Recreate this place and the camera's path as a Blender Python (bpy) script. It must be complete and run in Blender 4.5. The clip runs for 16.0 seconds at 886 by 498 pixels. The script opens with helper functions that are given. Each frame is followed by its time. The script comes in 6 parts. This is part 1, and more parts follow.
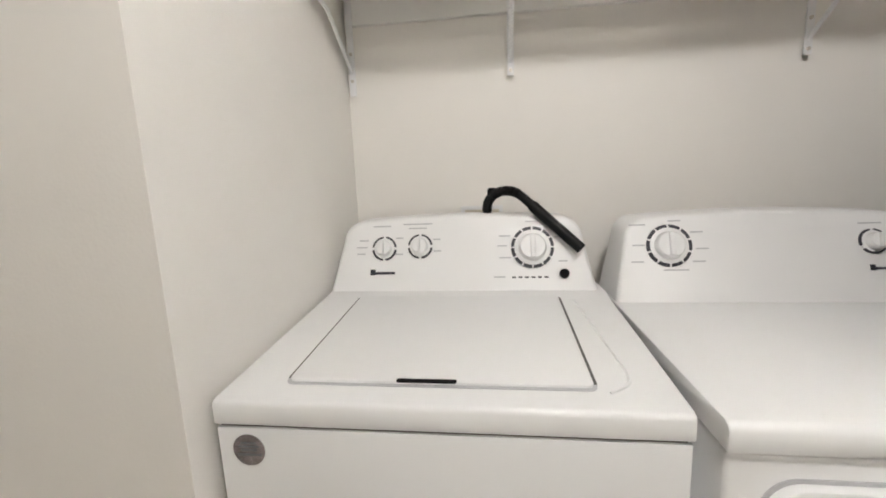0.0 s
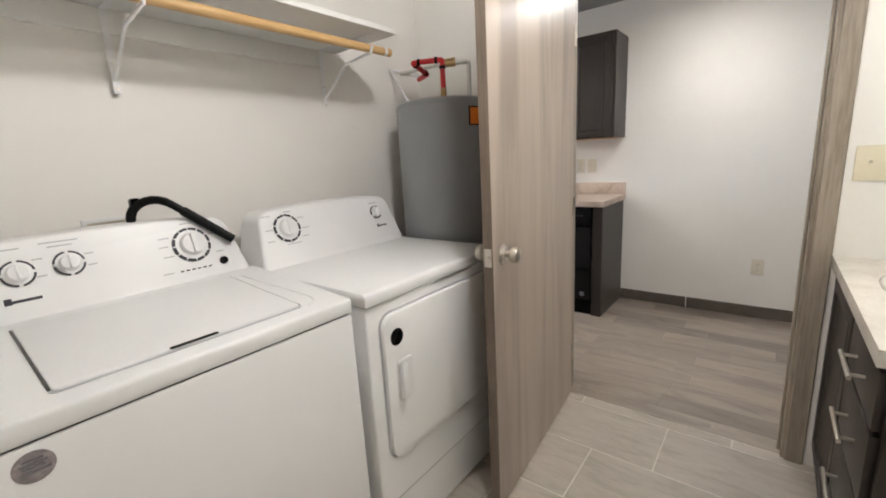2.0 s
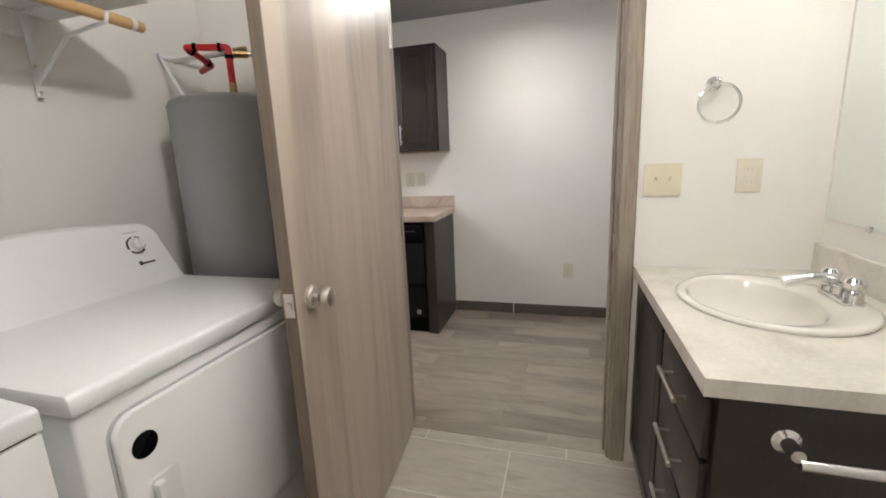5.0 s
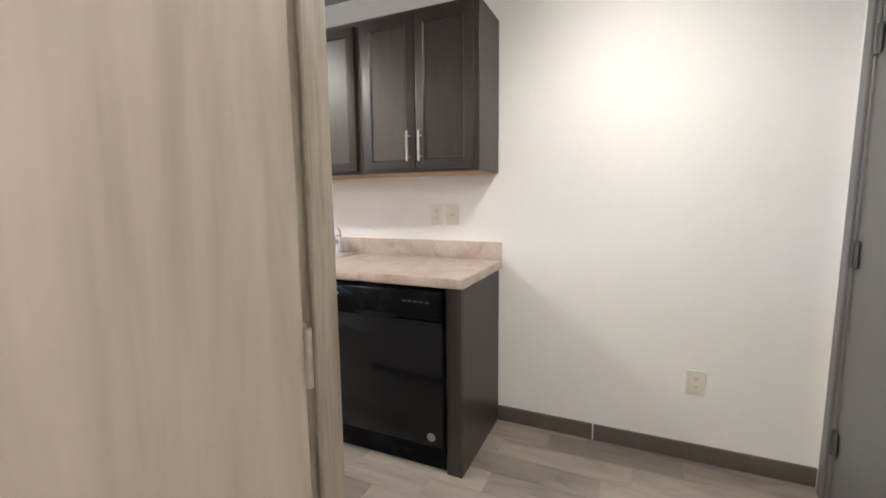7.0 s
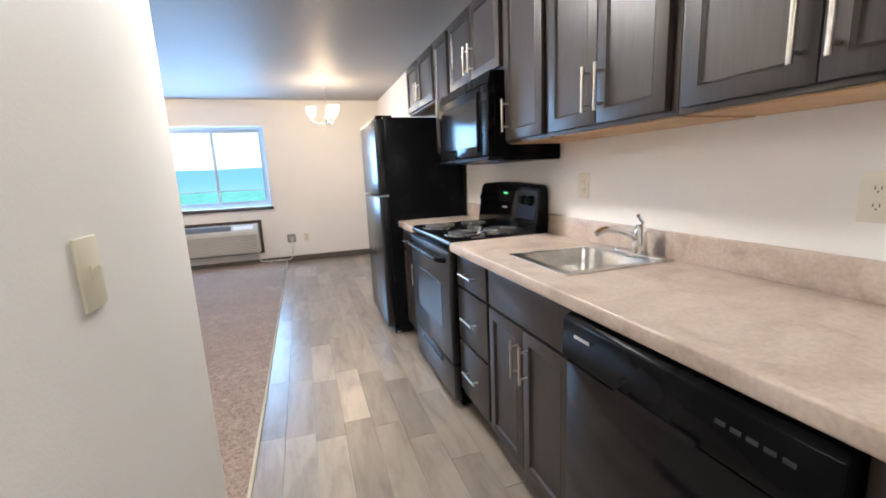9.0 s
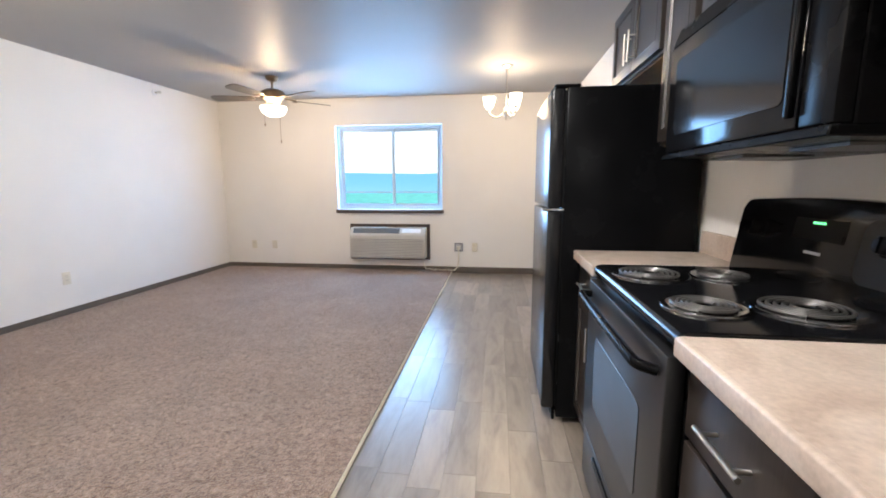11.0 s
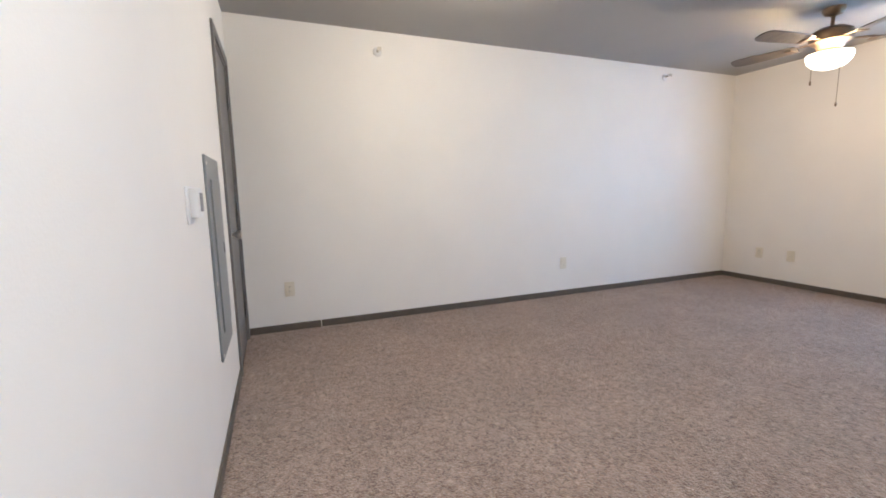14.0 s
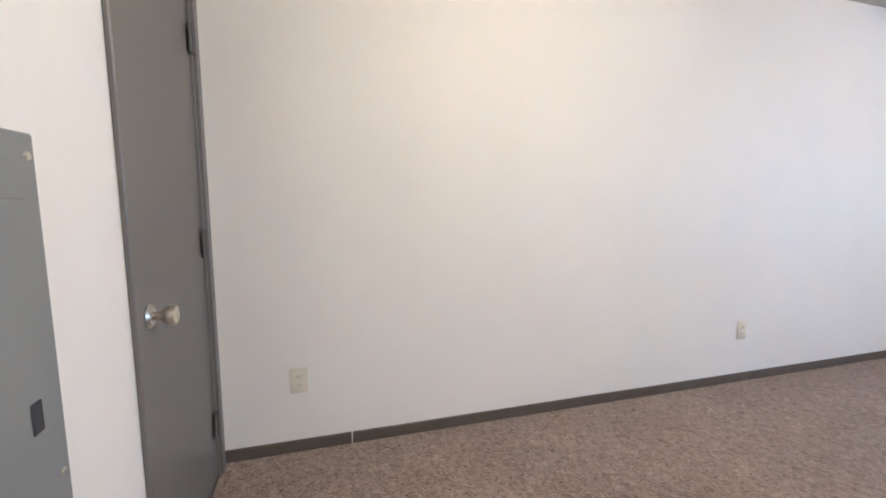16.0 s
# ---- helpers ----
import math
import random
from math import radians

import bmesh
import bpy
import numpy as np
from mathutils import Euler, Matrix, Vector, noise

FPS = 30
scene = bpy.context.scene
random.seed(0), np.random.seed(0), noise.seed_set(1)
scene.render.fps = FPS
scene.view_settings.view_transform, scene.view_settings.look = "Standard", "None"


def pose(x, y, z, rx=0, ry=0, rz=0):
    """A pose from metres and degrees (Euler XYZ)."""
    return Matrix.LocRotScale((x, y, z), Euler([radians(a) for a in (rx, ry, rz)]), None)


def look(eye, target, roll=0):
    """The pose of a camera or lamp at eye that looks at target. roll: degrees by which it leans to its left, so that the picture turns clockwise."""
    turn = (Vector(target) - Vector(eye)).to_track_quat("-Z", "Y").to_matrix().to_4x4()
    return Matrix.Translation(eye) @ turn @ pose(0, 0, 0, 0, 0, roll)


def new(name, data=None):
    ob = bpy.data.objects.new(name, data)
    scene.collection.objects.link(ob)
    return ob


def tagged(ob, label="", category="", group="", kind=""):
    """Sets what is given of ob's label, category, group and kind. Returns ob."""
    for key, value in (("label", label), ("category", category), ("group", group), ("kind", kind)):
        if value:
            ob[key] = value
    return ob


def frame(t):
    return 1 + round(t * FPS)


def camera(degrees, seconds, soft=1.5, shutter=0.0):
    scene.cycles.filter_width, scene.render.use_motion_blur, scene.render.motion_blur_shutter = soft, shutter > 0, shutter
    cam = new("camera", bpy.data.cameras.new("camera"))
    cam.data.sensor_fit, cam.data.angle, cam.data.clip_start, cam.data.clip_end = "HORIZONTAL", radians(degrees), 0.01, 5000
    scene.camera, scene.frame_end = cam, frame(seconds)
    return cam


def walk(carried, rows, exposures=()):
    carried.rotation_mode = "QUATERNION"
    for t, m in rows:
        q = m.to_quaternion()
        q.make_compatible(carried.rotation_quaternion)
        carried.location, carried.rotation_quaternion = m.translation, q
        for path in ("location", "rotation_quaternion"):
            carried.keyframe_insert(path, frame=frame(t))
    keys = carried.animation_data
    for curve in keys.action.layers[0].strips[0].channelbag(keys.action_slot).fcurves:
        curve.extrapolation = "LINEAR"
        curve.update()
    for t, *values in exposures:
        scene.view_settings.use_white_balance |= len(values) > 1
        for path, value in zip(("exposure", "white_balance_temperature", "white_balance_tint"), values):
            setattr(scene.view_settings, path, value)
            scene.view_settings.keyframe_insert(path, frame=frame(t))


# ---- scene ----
cam = camera(93.4, 16.0, soft=1.8)
PATH = [
    (0, (0.714, 0.257, 1.246), (0.458, 2.212, 0.915), -2.3),
    (0.5, (0.545, 0.293, 1.249), (0.871, 2.233, 0.891), -3.9),
    (1, (0.436, 0.235, 1.26), (1.358, 1.967, 0.869), -4.2),
    (1.5, (0.311, 0.07, 1.272), (1.618, 1.523, 0.844), -4.3),
    (2, (0.275, -0.083, 1.28), (1.807, 1.133, 0.862), -3.2),
    (2.5, (0.264, -0.221, 1.296), (1.955, 0.773, 0.905), -2.6),
    (3, (0.289, -0.289, 1.303), (2.1, 0.473, 0.93), -2.5),
    (3.2, (0.302, -0.32, 1.314), (2.135, 0.388, 0.937), -2.3),
    (5.3, (0.723, 0.051, 1.283), (2.61, 0.59, 0.895), -2.3),
    (5.5, (0.853, 0.092, 1.303), (2.747, 0.616, 0.931), -2.1),
    (6, (1.184, 0.176, 1.287), (3.09, 0.675, 0.953), -1.8),
    (6.5, (1.49, 0.257, 1.253), (3.39, 0.818, 0.982), -2.1),
    (7, (1.832, 0.253, 1.253), (3.643, 1.067, 1.009), -0.6),
    (7.5, (2.15, 0.331, 1.247), (3.822, 1.402, 1.006), 0.5),
    (8, (2.354, 0.411, 1.282), (3.741, 1.824, 0.997), -0.1),
    (8.5, (2.609, 0.478, 1.236), (3.556, 2.214, 0.938), 0.6),
    (8.7, (2.67, 0.543, 1.261), (3.463, 2.346, 0.914), -0.7),
    (11, (3.043, 1.714, 1.226), (2.789, 3.674, 0.923), -0.2),
    (11.5, (3.01, 1.952, 1.216), (2.352, 3.817, 0.918), 0.1),
    (12, (3.049, 2.217, 1.272), (1.96, 3.868, 0.974), 0.6),
    (12.5, (2.881, 2.273, 1.22), (1.474, 3.665, 0.936), -0.3),
    (13, (2.838, 2.283, 1.137), (1.19, 3.383, 0.864), -0.8),
    (13.5, (2.805, 2.314, 1.117), (1.019, 3.163, 0.816), -1.0),
    (14, (2.542, 2.352, 1.128), (0.699, 3.079, 0.853), -1.0),
    (14.5, (2.187, 2.41, 1.125), (0.26, 2.896, 0.899), -0.8),
    (15, (1.814, 2.483, 1.149), (-0.132, 2.884, 0.917), 0.3),
    (15.5, (1.418, 2.505, 1.161), (-0.527, 2.925, 0.967), -0.7),
    (16, (0.959, 2.511, 1.204), (-0.942, 3.079, 0.952), 0.3),
]
EXPOSURES = [(0, 0.26), (1.0, 0.36), (2.0, 0.32), (2.5, 0.24), (3.2, 0.18), (5.5, 0.20), (6.2, 0.42), (7.0, 0.66), (8.7, 0.68), (10.8, 0.62), (11.5, 0.58), (12.5, 0.45), (13.5, 0.36), (14.5, 0.47), (16.0, 0.56)]
walk(cam, [(t, look(eye, target, roll)) for t, eye, target, roll in PATH], EXPOSURES)

# ==== world, lights ====
world = bpy.data.worlds.new("sky")
scene.world = world
world.use_nodes = True
wn = world.node_tree.nodes
sky = wn.new("ShaderNodeTexSky")
sky.sky_type, sky.sun_disc, sky.sun_elevation, sky.sun_rotation = "NISHITA", False, radians(55), radians(200)
world.node_tree.links.new(sky.outputs[0], wn["Background"].inputs[0])
wn["Background"].inputs[1].default_value = 0.15


def lamp(name, kind, where, power, color, size=0.1, size_y=None, target=None):
    data = bpy.data.lights.new(name, kind)
    data.energy, data.color = power, color
    if kind == "AREA":
        data.shape, data.size, data.size_y = ("RECTANGLE" if size_y != size else "DISK"), size, size_y or size
    else:
        data.shadow_soft_size = size
    ob = new(name, data)
    ob.matrix_world = look(where, target) if target else pose(*where)
    return ob


sun_data = bpy.data.lights.new("sun", "SUN")
sun_data.energy, sun_data.angle, sun_data.color = 2.5, radians(0.5), (1.0, 0.95, 0.88)
new("sun", sun_data).matrix_world = look((0, 0, 30), (6, 22, 6))

lamp("window_daylight", "AREA", (1.535, 7.538, 1.465), 56, (0.27, 0.55, 1.0), 1.46, 1.12, (1.535, 0, 1.3))
DOMES = ((3.24, 0.27, 9), (2.80, 2.66, 28), (0.45, 3.50, 29), (1.08, 0.22, 29))   # flush ceiling lights: hall, kitchen, living room; the bathroom's is an added unseen fill
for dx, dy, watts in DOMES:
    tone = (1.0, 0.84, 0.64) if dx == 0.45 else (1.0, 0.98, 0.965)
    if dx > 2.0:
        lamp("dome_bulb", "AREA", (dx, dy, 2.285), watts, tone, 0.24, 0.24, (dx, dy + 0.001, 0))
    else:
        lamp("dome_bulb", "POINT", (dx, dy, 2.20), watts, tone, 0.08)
for vx in (1.42, 1.62, 1.82):
    lamp("vanity_bulb", "POINT", (vx, -0.75, 2.07), 1.3, (1.0, 0.985, 0.96), 0.045)
lamp("fan_bulb", "POINT", (0.56, 6.26, 2.035), 21, (1.0, 0.74, 0.48), 0.05)
lamp("chandelier_bulbs", "POINT", (3.12, 6.17, 2.06), 17, (1.0, 0.74, 0.48), 0.14)

# ==== materials ====
MATS = {}


def mat(name, color, rough=0.5, metal=0.0, vary=0.06, scale=6.0, bump=0.0, bump_scale=80.0, coat=0.0, stretch=None, random_amount=0.0, color2=None, spec=0.5):
    """Painted or plain surface: a base colour, broad uneven tone, fine relief."""
    m = bpy.data.materials.new(name)
    m.use_nodes = True
    n, l = m.node_tree.nodes, m.node_tree.links
    p = n["Principled BSDF"]
    p.inputs["Roughness"].default_value, p.inputs["Metallic"].default_value = rough, metal
    p.inputs["Coat Weight"].default_value = coat
    p.inputs["Specular IOR Level"].default_value = spec
    tc, mp = n.new("ShaderNodeTexCoord"), n.new("ShaderNodeMapping")
    l.new(tc.outputs["Object"], mp.inputs[0])
    if stretch:
        mp.inputs["Scale"].default_value = stretch
    nz = n.new("ShaderNodeTexNoise")
    nz.inputs["Scale"].default_value, nz.inputs["Detail"].default_value = scale, 6
    l.new(mp.outputs[0], nz.inputs["Vector"])
    ramp = n.new("ShaderNodeValToRGB")
    a = color2 or tuple(c * (1 - vary) for c in color)
    b = color if color2 else tuple(min(1, c * (1 + vary)) for c in color)
    ramp.color_ramp.elements[0].position, ramp.color_ramp.elements[1].position = 0.35, 0.65
    ramp.color_ramp.elements[0].color, ramp.color_ramp.elements[1].color = (*a, 1), (*b, 1)
    l.new(nz.outputs["Fac"], ramp.inputs[0])
    out = ramp.outputs[0]
    if random_amount:
        info, hsv = n.new("ShaderNodeObjectInfo"), n.new("ShaderNodeHueSaturation")
        mr = n.new("ShaderNodeMapRange")
        mr.inputs["To Min"].default_value, mr.inputs["To Max"].default_value = 1 - random_amount, 1 + random_amount
        l.new(info.outputs["Random"], mr.inputs["Value"])
        l.new(mr.outputs[0], hsv.inputs["Value"])
        l.new(out, hsv.inputs["Color"])
        out = hsv.outputs[0]
    l.new(out, p.inputs["Base Color"])
    rr = n.new("ShaderNodeMapRange")
    rr.inputs["To Min"].default_value, rr.inputs["To Max"].default_value = max(0, rough - 0.05), min(1, rough + 0.06)
    l.new(nz.outputs["Fac"], rr.inputs["Value"])
    if not metal:
        l.new(rr.outputs[0], p.inputs["Roughness"])
    if bump:
        bz, bp = n.new("ShaderNodeTexNoise"), n.new("ShaderNodeBump")
        bz.inputs["Scale"].default_value, bz.inputs["Detail"].default_value = bump_scale, 4
        l.new(mp.outputs[0], bz.inputs["Vector"])
        bp.inputs["Strength"].default_value, bp.inputs["Distance"].default_value = bump, 0.004
        l.new(bz.outputs["Fac"], bp.inputs["Height"])
        l.new(bp.outputs[0], p.inputs["Normal"])
    MATS[name] = m
    return m


def glow(name, color, strength, base=(0.9, 0.88, 0.84)):
    m = bpy.data.materials.new(name)
    m.use_nodes = True
    p = m.node_tree.nodes["Principled BSDF"]
    p.inputs["Base Color"].default_value = (*base, 1)
    p.inputs["Emission Color"].default_value = (*color, 1)
    p.inputs["Emission Strength"].default_value = strength
    return m


def wood(name, light, dark, axis="z", rough=0.45, fine=1.0, random_amount=0.0, bump=0.15, streak=0.5, long=14, spec=0.5):
    """Printed or stained wood: long streaks with cathedral bends, fine pores along the grain."""
    m = bpy.data.materials.new(name)
    m.use_nodes = True
    n, l = m.node_tree.nodes, m.node_tree.links
    p = n["Principled BSDF"]
    tc, mp, info = n.new("ShaderNodeTexCoord"), n.new("ShaderNodeMapping"), n.new("ShaderNodeObjectInfo")
    add = n.new("ShaderNodeVectorMath")
    off = n.new("ShaderNodeVectorMath")
    off.operation = "SCALE"
    off.inputs[0].default_value = (13.0, 17.0, 11.0)
    l.new(info.outputs["Random"], off.inputs["Scale"])
    l.new(tc.outputs["Object"], add.inputs[0])
    l.new(off.outputs[0], add.inputs[1])
    l.new(add.outputs[0], mp.inputs[0])
    s = {"x": (1, long, long), "y": (long, 1, long), "z": (long, long, 1)}[axis]
    mp.inputs["Scale"].default_value = s
    a, b = n.new("ShaderNodeTexNoise"), n.new("ShaderNodeTexNoise")
    a.inputs["Scale"].default_value, a.inputs["Detail"].default_value, a.inputs["Distortion"].default_value = 1.3 * fine, 7, 0.9
    b.inputs["Scale"].default_value, b.inputs["Detail"].default_value = 8.0 * fine, 5
    l.new(mp.outputs[0], a.inputs["Vector"])
    l.new(mp.outputs[0], b.inputs["Vector"])
    mix = n.new("ShaderNodeMix")
    mix.data_type, mix.inputs[0].default_value = "FLOAT", 1 - streak
    l.new(a.outputs["Fac"], mix.inputs[2])
    l.new(b.outputs["Fac"], mix.inputs[3])
    ramp = n.new("ShaderNodeValToRGB")
    e = ramp.color_ramp.elements
    e[0].position, e[1].position = 0.36, 0.62
    e[0].color, e[1].color = (*dark, 1), (*light, 1)
    mid = e.new(0.5)
    mid.color = (*[0.35 * d + 0.65 * q for d, q in zip(dark, light)], 1)
    l.new(mix.outputs[0], ramp.inputs[0])
    out = ramp.outputs[0]
    if random_amount:
        hsv, mr = n.new("ShaderNodeHueSaturation"), n.new("ShaderNodeMapRange")
        mr.inputs["To Min"].default_value, mr.inputs["To Max"].default_value = 1 - random_amount, 1 + random_amount
        l.new(info.outputs["Random"], mr.inputs["Value"])
        l.new(mr.outputs[0], hsv.inputs["Value"])
        l.new(out, hsv.inputs["Color"])
        out = hsv.outputs[0]
    l.new(out, p.inputs["Base Color"])
    p.inputs["Roughness"].default_value, p.inputs["Specular IOR Level"].default_value = rough, spec
    bp = n.new("ShaderNodeBump")
    bp.inputs["Strength"].default_value, bp.inputs["Distance"].default_value = bump, 0.002
    l.new(mix.outputs[0], bp.inputs["Height"])
    l.new(bp.outputs[0], p.inputs["Normal"])
    MATS[name] = m
    return m


def carpet_material():
    m = bpy.data.materials.new("carpet_pile")
    m.use_nodes = True
    n, l = m.node_tree.nodes, m.node_tree.links
    p = n["Principled BSDF"]
    p.inputs["Roughness"].default_value = 0.95
    p.inputs["Sheen Weight"].default_value, p.inputs["Sheen Roughness"].default_value = 0.28, 0.5
    p.inputs["Specular IOR Level"].default_value = 0.1
    tc = n.new("ShaderNodeTexCoord")
    v, big, fine = n.new("ShaderNodeTexVoronoi"), n.new("ShaderNodeTexNoise"), n.new("ShaderNodeTexNoise")
    v.inputs["Scale"].default_value, big.inputs["Scale"].default_value, fine.inputs["Scale"].default_value = 120, 2.2, 46
    v.inputs["Randomness"].default_value = 1.0
    fine.inputs["Distortion"].default_value = 0.9
    fine.inputs["Detail"].default_value, big.inputs["Detail"].default_value, fine.inputs["Roughness"].default_value = 8, 6, 0.72
    for q in (v, big, fine):
        l.new(tc.outputs["Object"], q.inputs["Vector"])
    ramp = n.new("ShaderNodeValToRGB")
    e = ramp.color_ramp.elements
    e[0].position, e[1].position = 0.33, 0.68
    e[0].color, e[1].color = (0.125, 0.078, 0.062, 1), (0.56, 0.41, 0.335, 1)
    l.new(fine.outputs["Fac"], ramp.inputs[0])
    mul = n.new("ShaderNodeMix")
    mul.data_type, mul.blend_type = "RGBA", "MULTIPLY"
    mul.inputs[0].default_value = 0.5
    r2 = n.new("ShaderNodeValToRGB")
    r2.color_ramp.elements[0].position, r2.color_ramp.elements[1].position = 0.3, 0.7
    r2.color_ramp.elements[0].color, r2.color_ramp.elements[1].color = (0.62, 0.60, 0.59, 1), (1, 1, 1, 1)
    l.new(big.outputs["Fac"], r2.inputs[0])
    l.new(ramp.outputs[0], mul.inputs[6])
    l.new(r2.outputs[0], mul.inputs[7])
    l.new(mul.outputs[2], p.inputs["Base Color"])
    bp = n.new("ShaderNodeBump")
    bp.inputs["Strength"].default_value, bp.inputs["Distance"].default_value = 0.8, 0.012
    l.new(v.outputs["Distance"], bp.inputs["Height"])
    l.new(bp.outputs[0], p.inputs["Normal"])
    return m


def laminate(name, light, mid, dark, rough=0.35):
    """Worktop laminate printed like stone: clouded with a few soft veins."""
    m = bpy.data.materials.new(name)
    m.use_nodes = True
    n, l = m.node_tree.nodes, m.node_tree.links
    p = n["Principled BSDF"]
    tc, a, b = n.new("ShaderNodeTexCoord"), n.new("ShaderNodeTexNoise"), n.new("ShaderNodeTexNoise")
    a.inputs["Scale"].default_value, a.inputs["Detail"].default_value, a.inputs["Distortion"].default_value = 5.0, 9, 1.6
    b.inputs["Scale"].default_value, b.inputs["Detail"].default_value = 90, 3
    for q in (a, b):
        l.new(tc.outputs["Object"], q.inputs["Vector"])
    ramp = n.new("ShaderNodeValToRGB")
    e = ramp.color_ramp.elements
    e[0].position, e[1].position = 0.34, 0.64
    e[0].color, e[1].color = (*dark, 1), (*light, 1)
    q = e.new(0.48)
    q.color = (*mid, 1)
    l.new(a.outputs["Fac"], ramp.inputs[0])
    mx = n.new("ShaderNodeMix")
    mx.data_type, mx.blend_type, mx.inputs[0].default_value = "RGBA", "OVERLAY", 0.25
    l.new(ramp.outputs[0], mx.inputs[6])
    l.new(b.outputs["Fac"], mx.inputs[7])
    l.new(mx.outputs[2], p.inputs["Base Color"])
    p.inputs["Roughness"].default_value = rough
    return m


WALL = mat("wall_paint", (0.83, 0.805, 0.765), 0.55, vary=0.015, scale=2.0, bump=0.12, bump_scale=160)
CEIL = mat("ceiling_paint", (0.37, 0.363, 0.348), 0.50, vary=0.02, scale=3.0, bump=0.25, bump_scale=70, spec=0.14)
BASE = mat("base_vinyl", (0.105, 0.088, 0.072), 0.45, vary=0.1, scale=12)
DOORWOOD = wood("door_laminate", (0.47, 0.395, 0.33), (0.30, 0.245, 0.20), "z", 0.36, 0.42, bump=0.05, streak=0.8, long=11)
EDGEWOOD = wood("door_edge", (0.19, 0.145, 0.108), (0.13, 0.098, 0.072), "z", 0.5, 1.0, bump=0.05)
CASING = wood("casing_wood", (0.36, 0.305, 0.245), (0.23, 0.19, 0.15), "z", 0.42, 1.2, bump=0.08)
GREYDOOR = mat("grey_door_paint", (0.155, 0.145, 0.136), 0.42, vary=0.05, scale=3, bump=0.05, bump_scale=200)
PLANK = wood("vinyl_plank", (0.325, 0.272, 0.222), (0.210, 0.172, 0.140), "y", 0.31, 1.9, random_amount=0.28, bump=0.03, streak=0.8, long=5, spec=1.0)
JOINT = mat("joint_dark", (0.13, 0.11, 0.095), 0.7)
TILE = wood("bath_tile", (0.52, 0.47, 0.405), (0.40, 0.355, 0.30), "y", 0.35, 2.2, random_amount=0.05, bump=0.04, streak=0.7, long=5)
GROUT = mat("grout", (0.68, 0.64, 0.57), 0.85, vary=0.08, scale=30)
CARPET = carpet_material()
WHITE = mat("appliance_enamel", (0.84, 0.84, 0.84), 0.3, vary=0.012, scale=3, coat=0.12)
WHITEPL = mat("white_plastic", (0.80, 0.80, 0.80), 0.35, vary=0.02)
CREAM = mat("cream_plastic", (0.74, 0.68, 0.52), 0.35, vary=0.03)
IVORY = mat("ivory_plastic", (0.72, 0.67, 0.56), 0.35, vary=0.03)
BLACK = mat("black_plastic", (0.004, 0.004, 0.0045), 0.26, vary=0.2, spec=0.07)
BLACKGL = mat("black_enamel", (0.006, 0.006, 0.007), 0.10, vary=0.1, spec=0.25)
BUTTON = mat("dark_button", (0.03, 0.031, 0.035), 0.4, vary=0.05)
GREYPL = mat("range_grey", (0.012, 0.012, 0.013), 0.35, vary=0.05, spec=0.15)
RUBBER = mat("black_rubber", (0.003, 0.003, 0.003), 0.5, spec=0.2, bump=0.2, bump_scale=120)
CHROME = mat("chrome", (0.80, 0.80, 0.80), 0.12, 1.0, vary=0.03)
NICKEL = mat("brushed_nickel", (0.62, 0.58, 0.52), 0.30, 1.0, vary=0.08, scale=40)
STEEL = mat("stainless", (0.62, 0.61, 0.58), 0.28, 1.0, vary=0.06, scale=50)
CAB = wood("espresso_wood", (0.033, 0.025, 0.021), (0.019, 0.014, 0.012), "z", 0.38, 1.4, bump=0.03, spec=0.55)
CABIN = mat("cabinet_underside", (0.50, 0.31, 0.15), 0.5, vary=0.1, scale=20)
COUNTER = laminate("kitchen_laminate", (0.55, 0.455, 0.385), (0.49, 0.395, 0.325), (0.40, 0.31, 0.25))
VANTOP = laminate("vanity_laminate", (0.74, 0.70, 0.63), (0.68, 0.64, 0.57), (0.60, 0.555, 0.48))
PORC = mat("porcelain", (0.82, 0.79, 0.72), 0.12, vary=0.01, coat=0.3)
GREYTANK = mat("tank_grey", (0.255, 0.26, 0.265), 0.38, vary=0.04, scale=4)
REDPEX = mat("red_pipe", (0.60, 0.015, 0.02), 0.35, vary=0.06)
BRASS = mat("brass", (0.45, 0.29, 0.13), 0.35, 1.0, vary=0.1, scale=30)
ORANGE = mat("orange_label", (0.85, 0.22, 0.02), 0.5, vary=0.03)
DOWEL = wood("dowel_wood", (0.66, 0.43, 0.20), (0.50, 0.30, 0.12), "x", 0.45, 1.0)
PANELGREY = mat("panel_grey", (0.215, 0.225, 0.225), 0.42, vary=0.03, scale=4, bump=0.06, bump_scale=200)
DARKINK = mat("ink", (0.03, 0.03, 0.04), 0.4)
FAINT = mat("faint_ink_and_seam_shade", (0.50, 0.50, 0.52), 0.4)
FOIL = mat("foil", (0.52, 0.49, 0.54), 0.24, 1.0, vary=0.25, scale=60)
GREYST = mat("sticker_grey", (0.16, 0.16, 0.17), 0.35, vary=0.15, scale=60)
DARKSILL = mat("dark_sill", (0.075, 0.055, 0.045), 0.35, vary=0.1)
# white vinyl, with the blue of the daylight on it mixed into the colour
VINYLBLUELIT = mat("vinyl_daylight_tint", (0.46, 0.62, 0.78), 0.35, vary=0.02)
ACBODY = mat("ac_plastic", (0.53, 0.51, 0.465), 0.45, vary=0.03)
ACGAP = mat("ac_slot_shade", (0.24, 0.23, 0.21), 0.6)
ACDARK = mat("ac_dark", (0.09, 0.085, 0.08), 0.5)
BRONZE = mat("fan_bronze", (0.20, 0.14, 0.09), 0.38, 0.9, vary=0.1)
BLADE = wood("fan_blade_wood", (0.12, 0.10, 0.085), (0.06, 0.05, 0.042), "x", 0.35, 1.0)
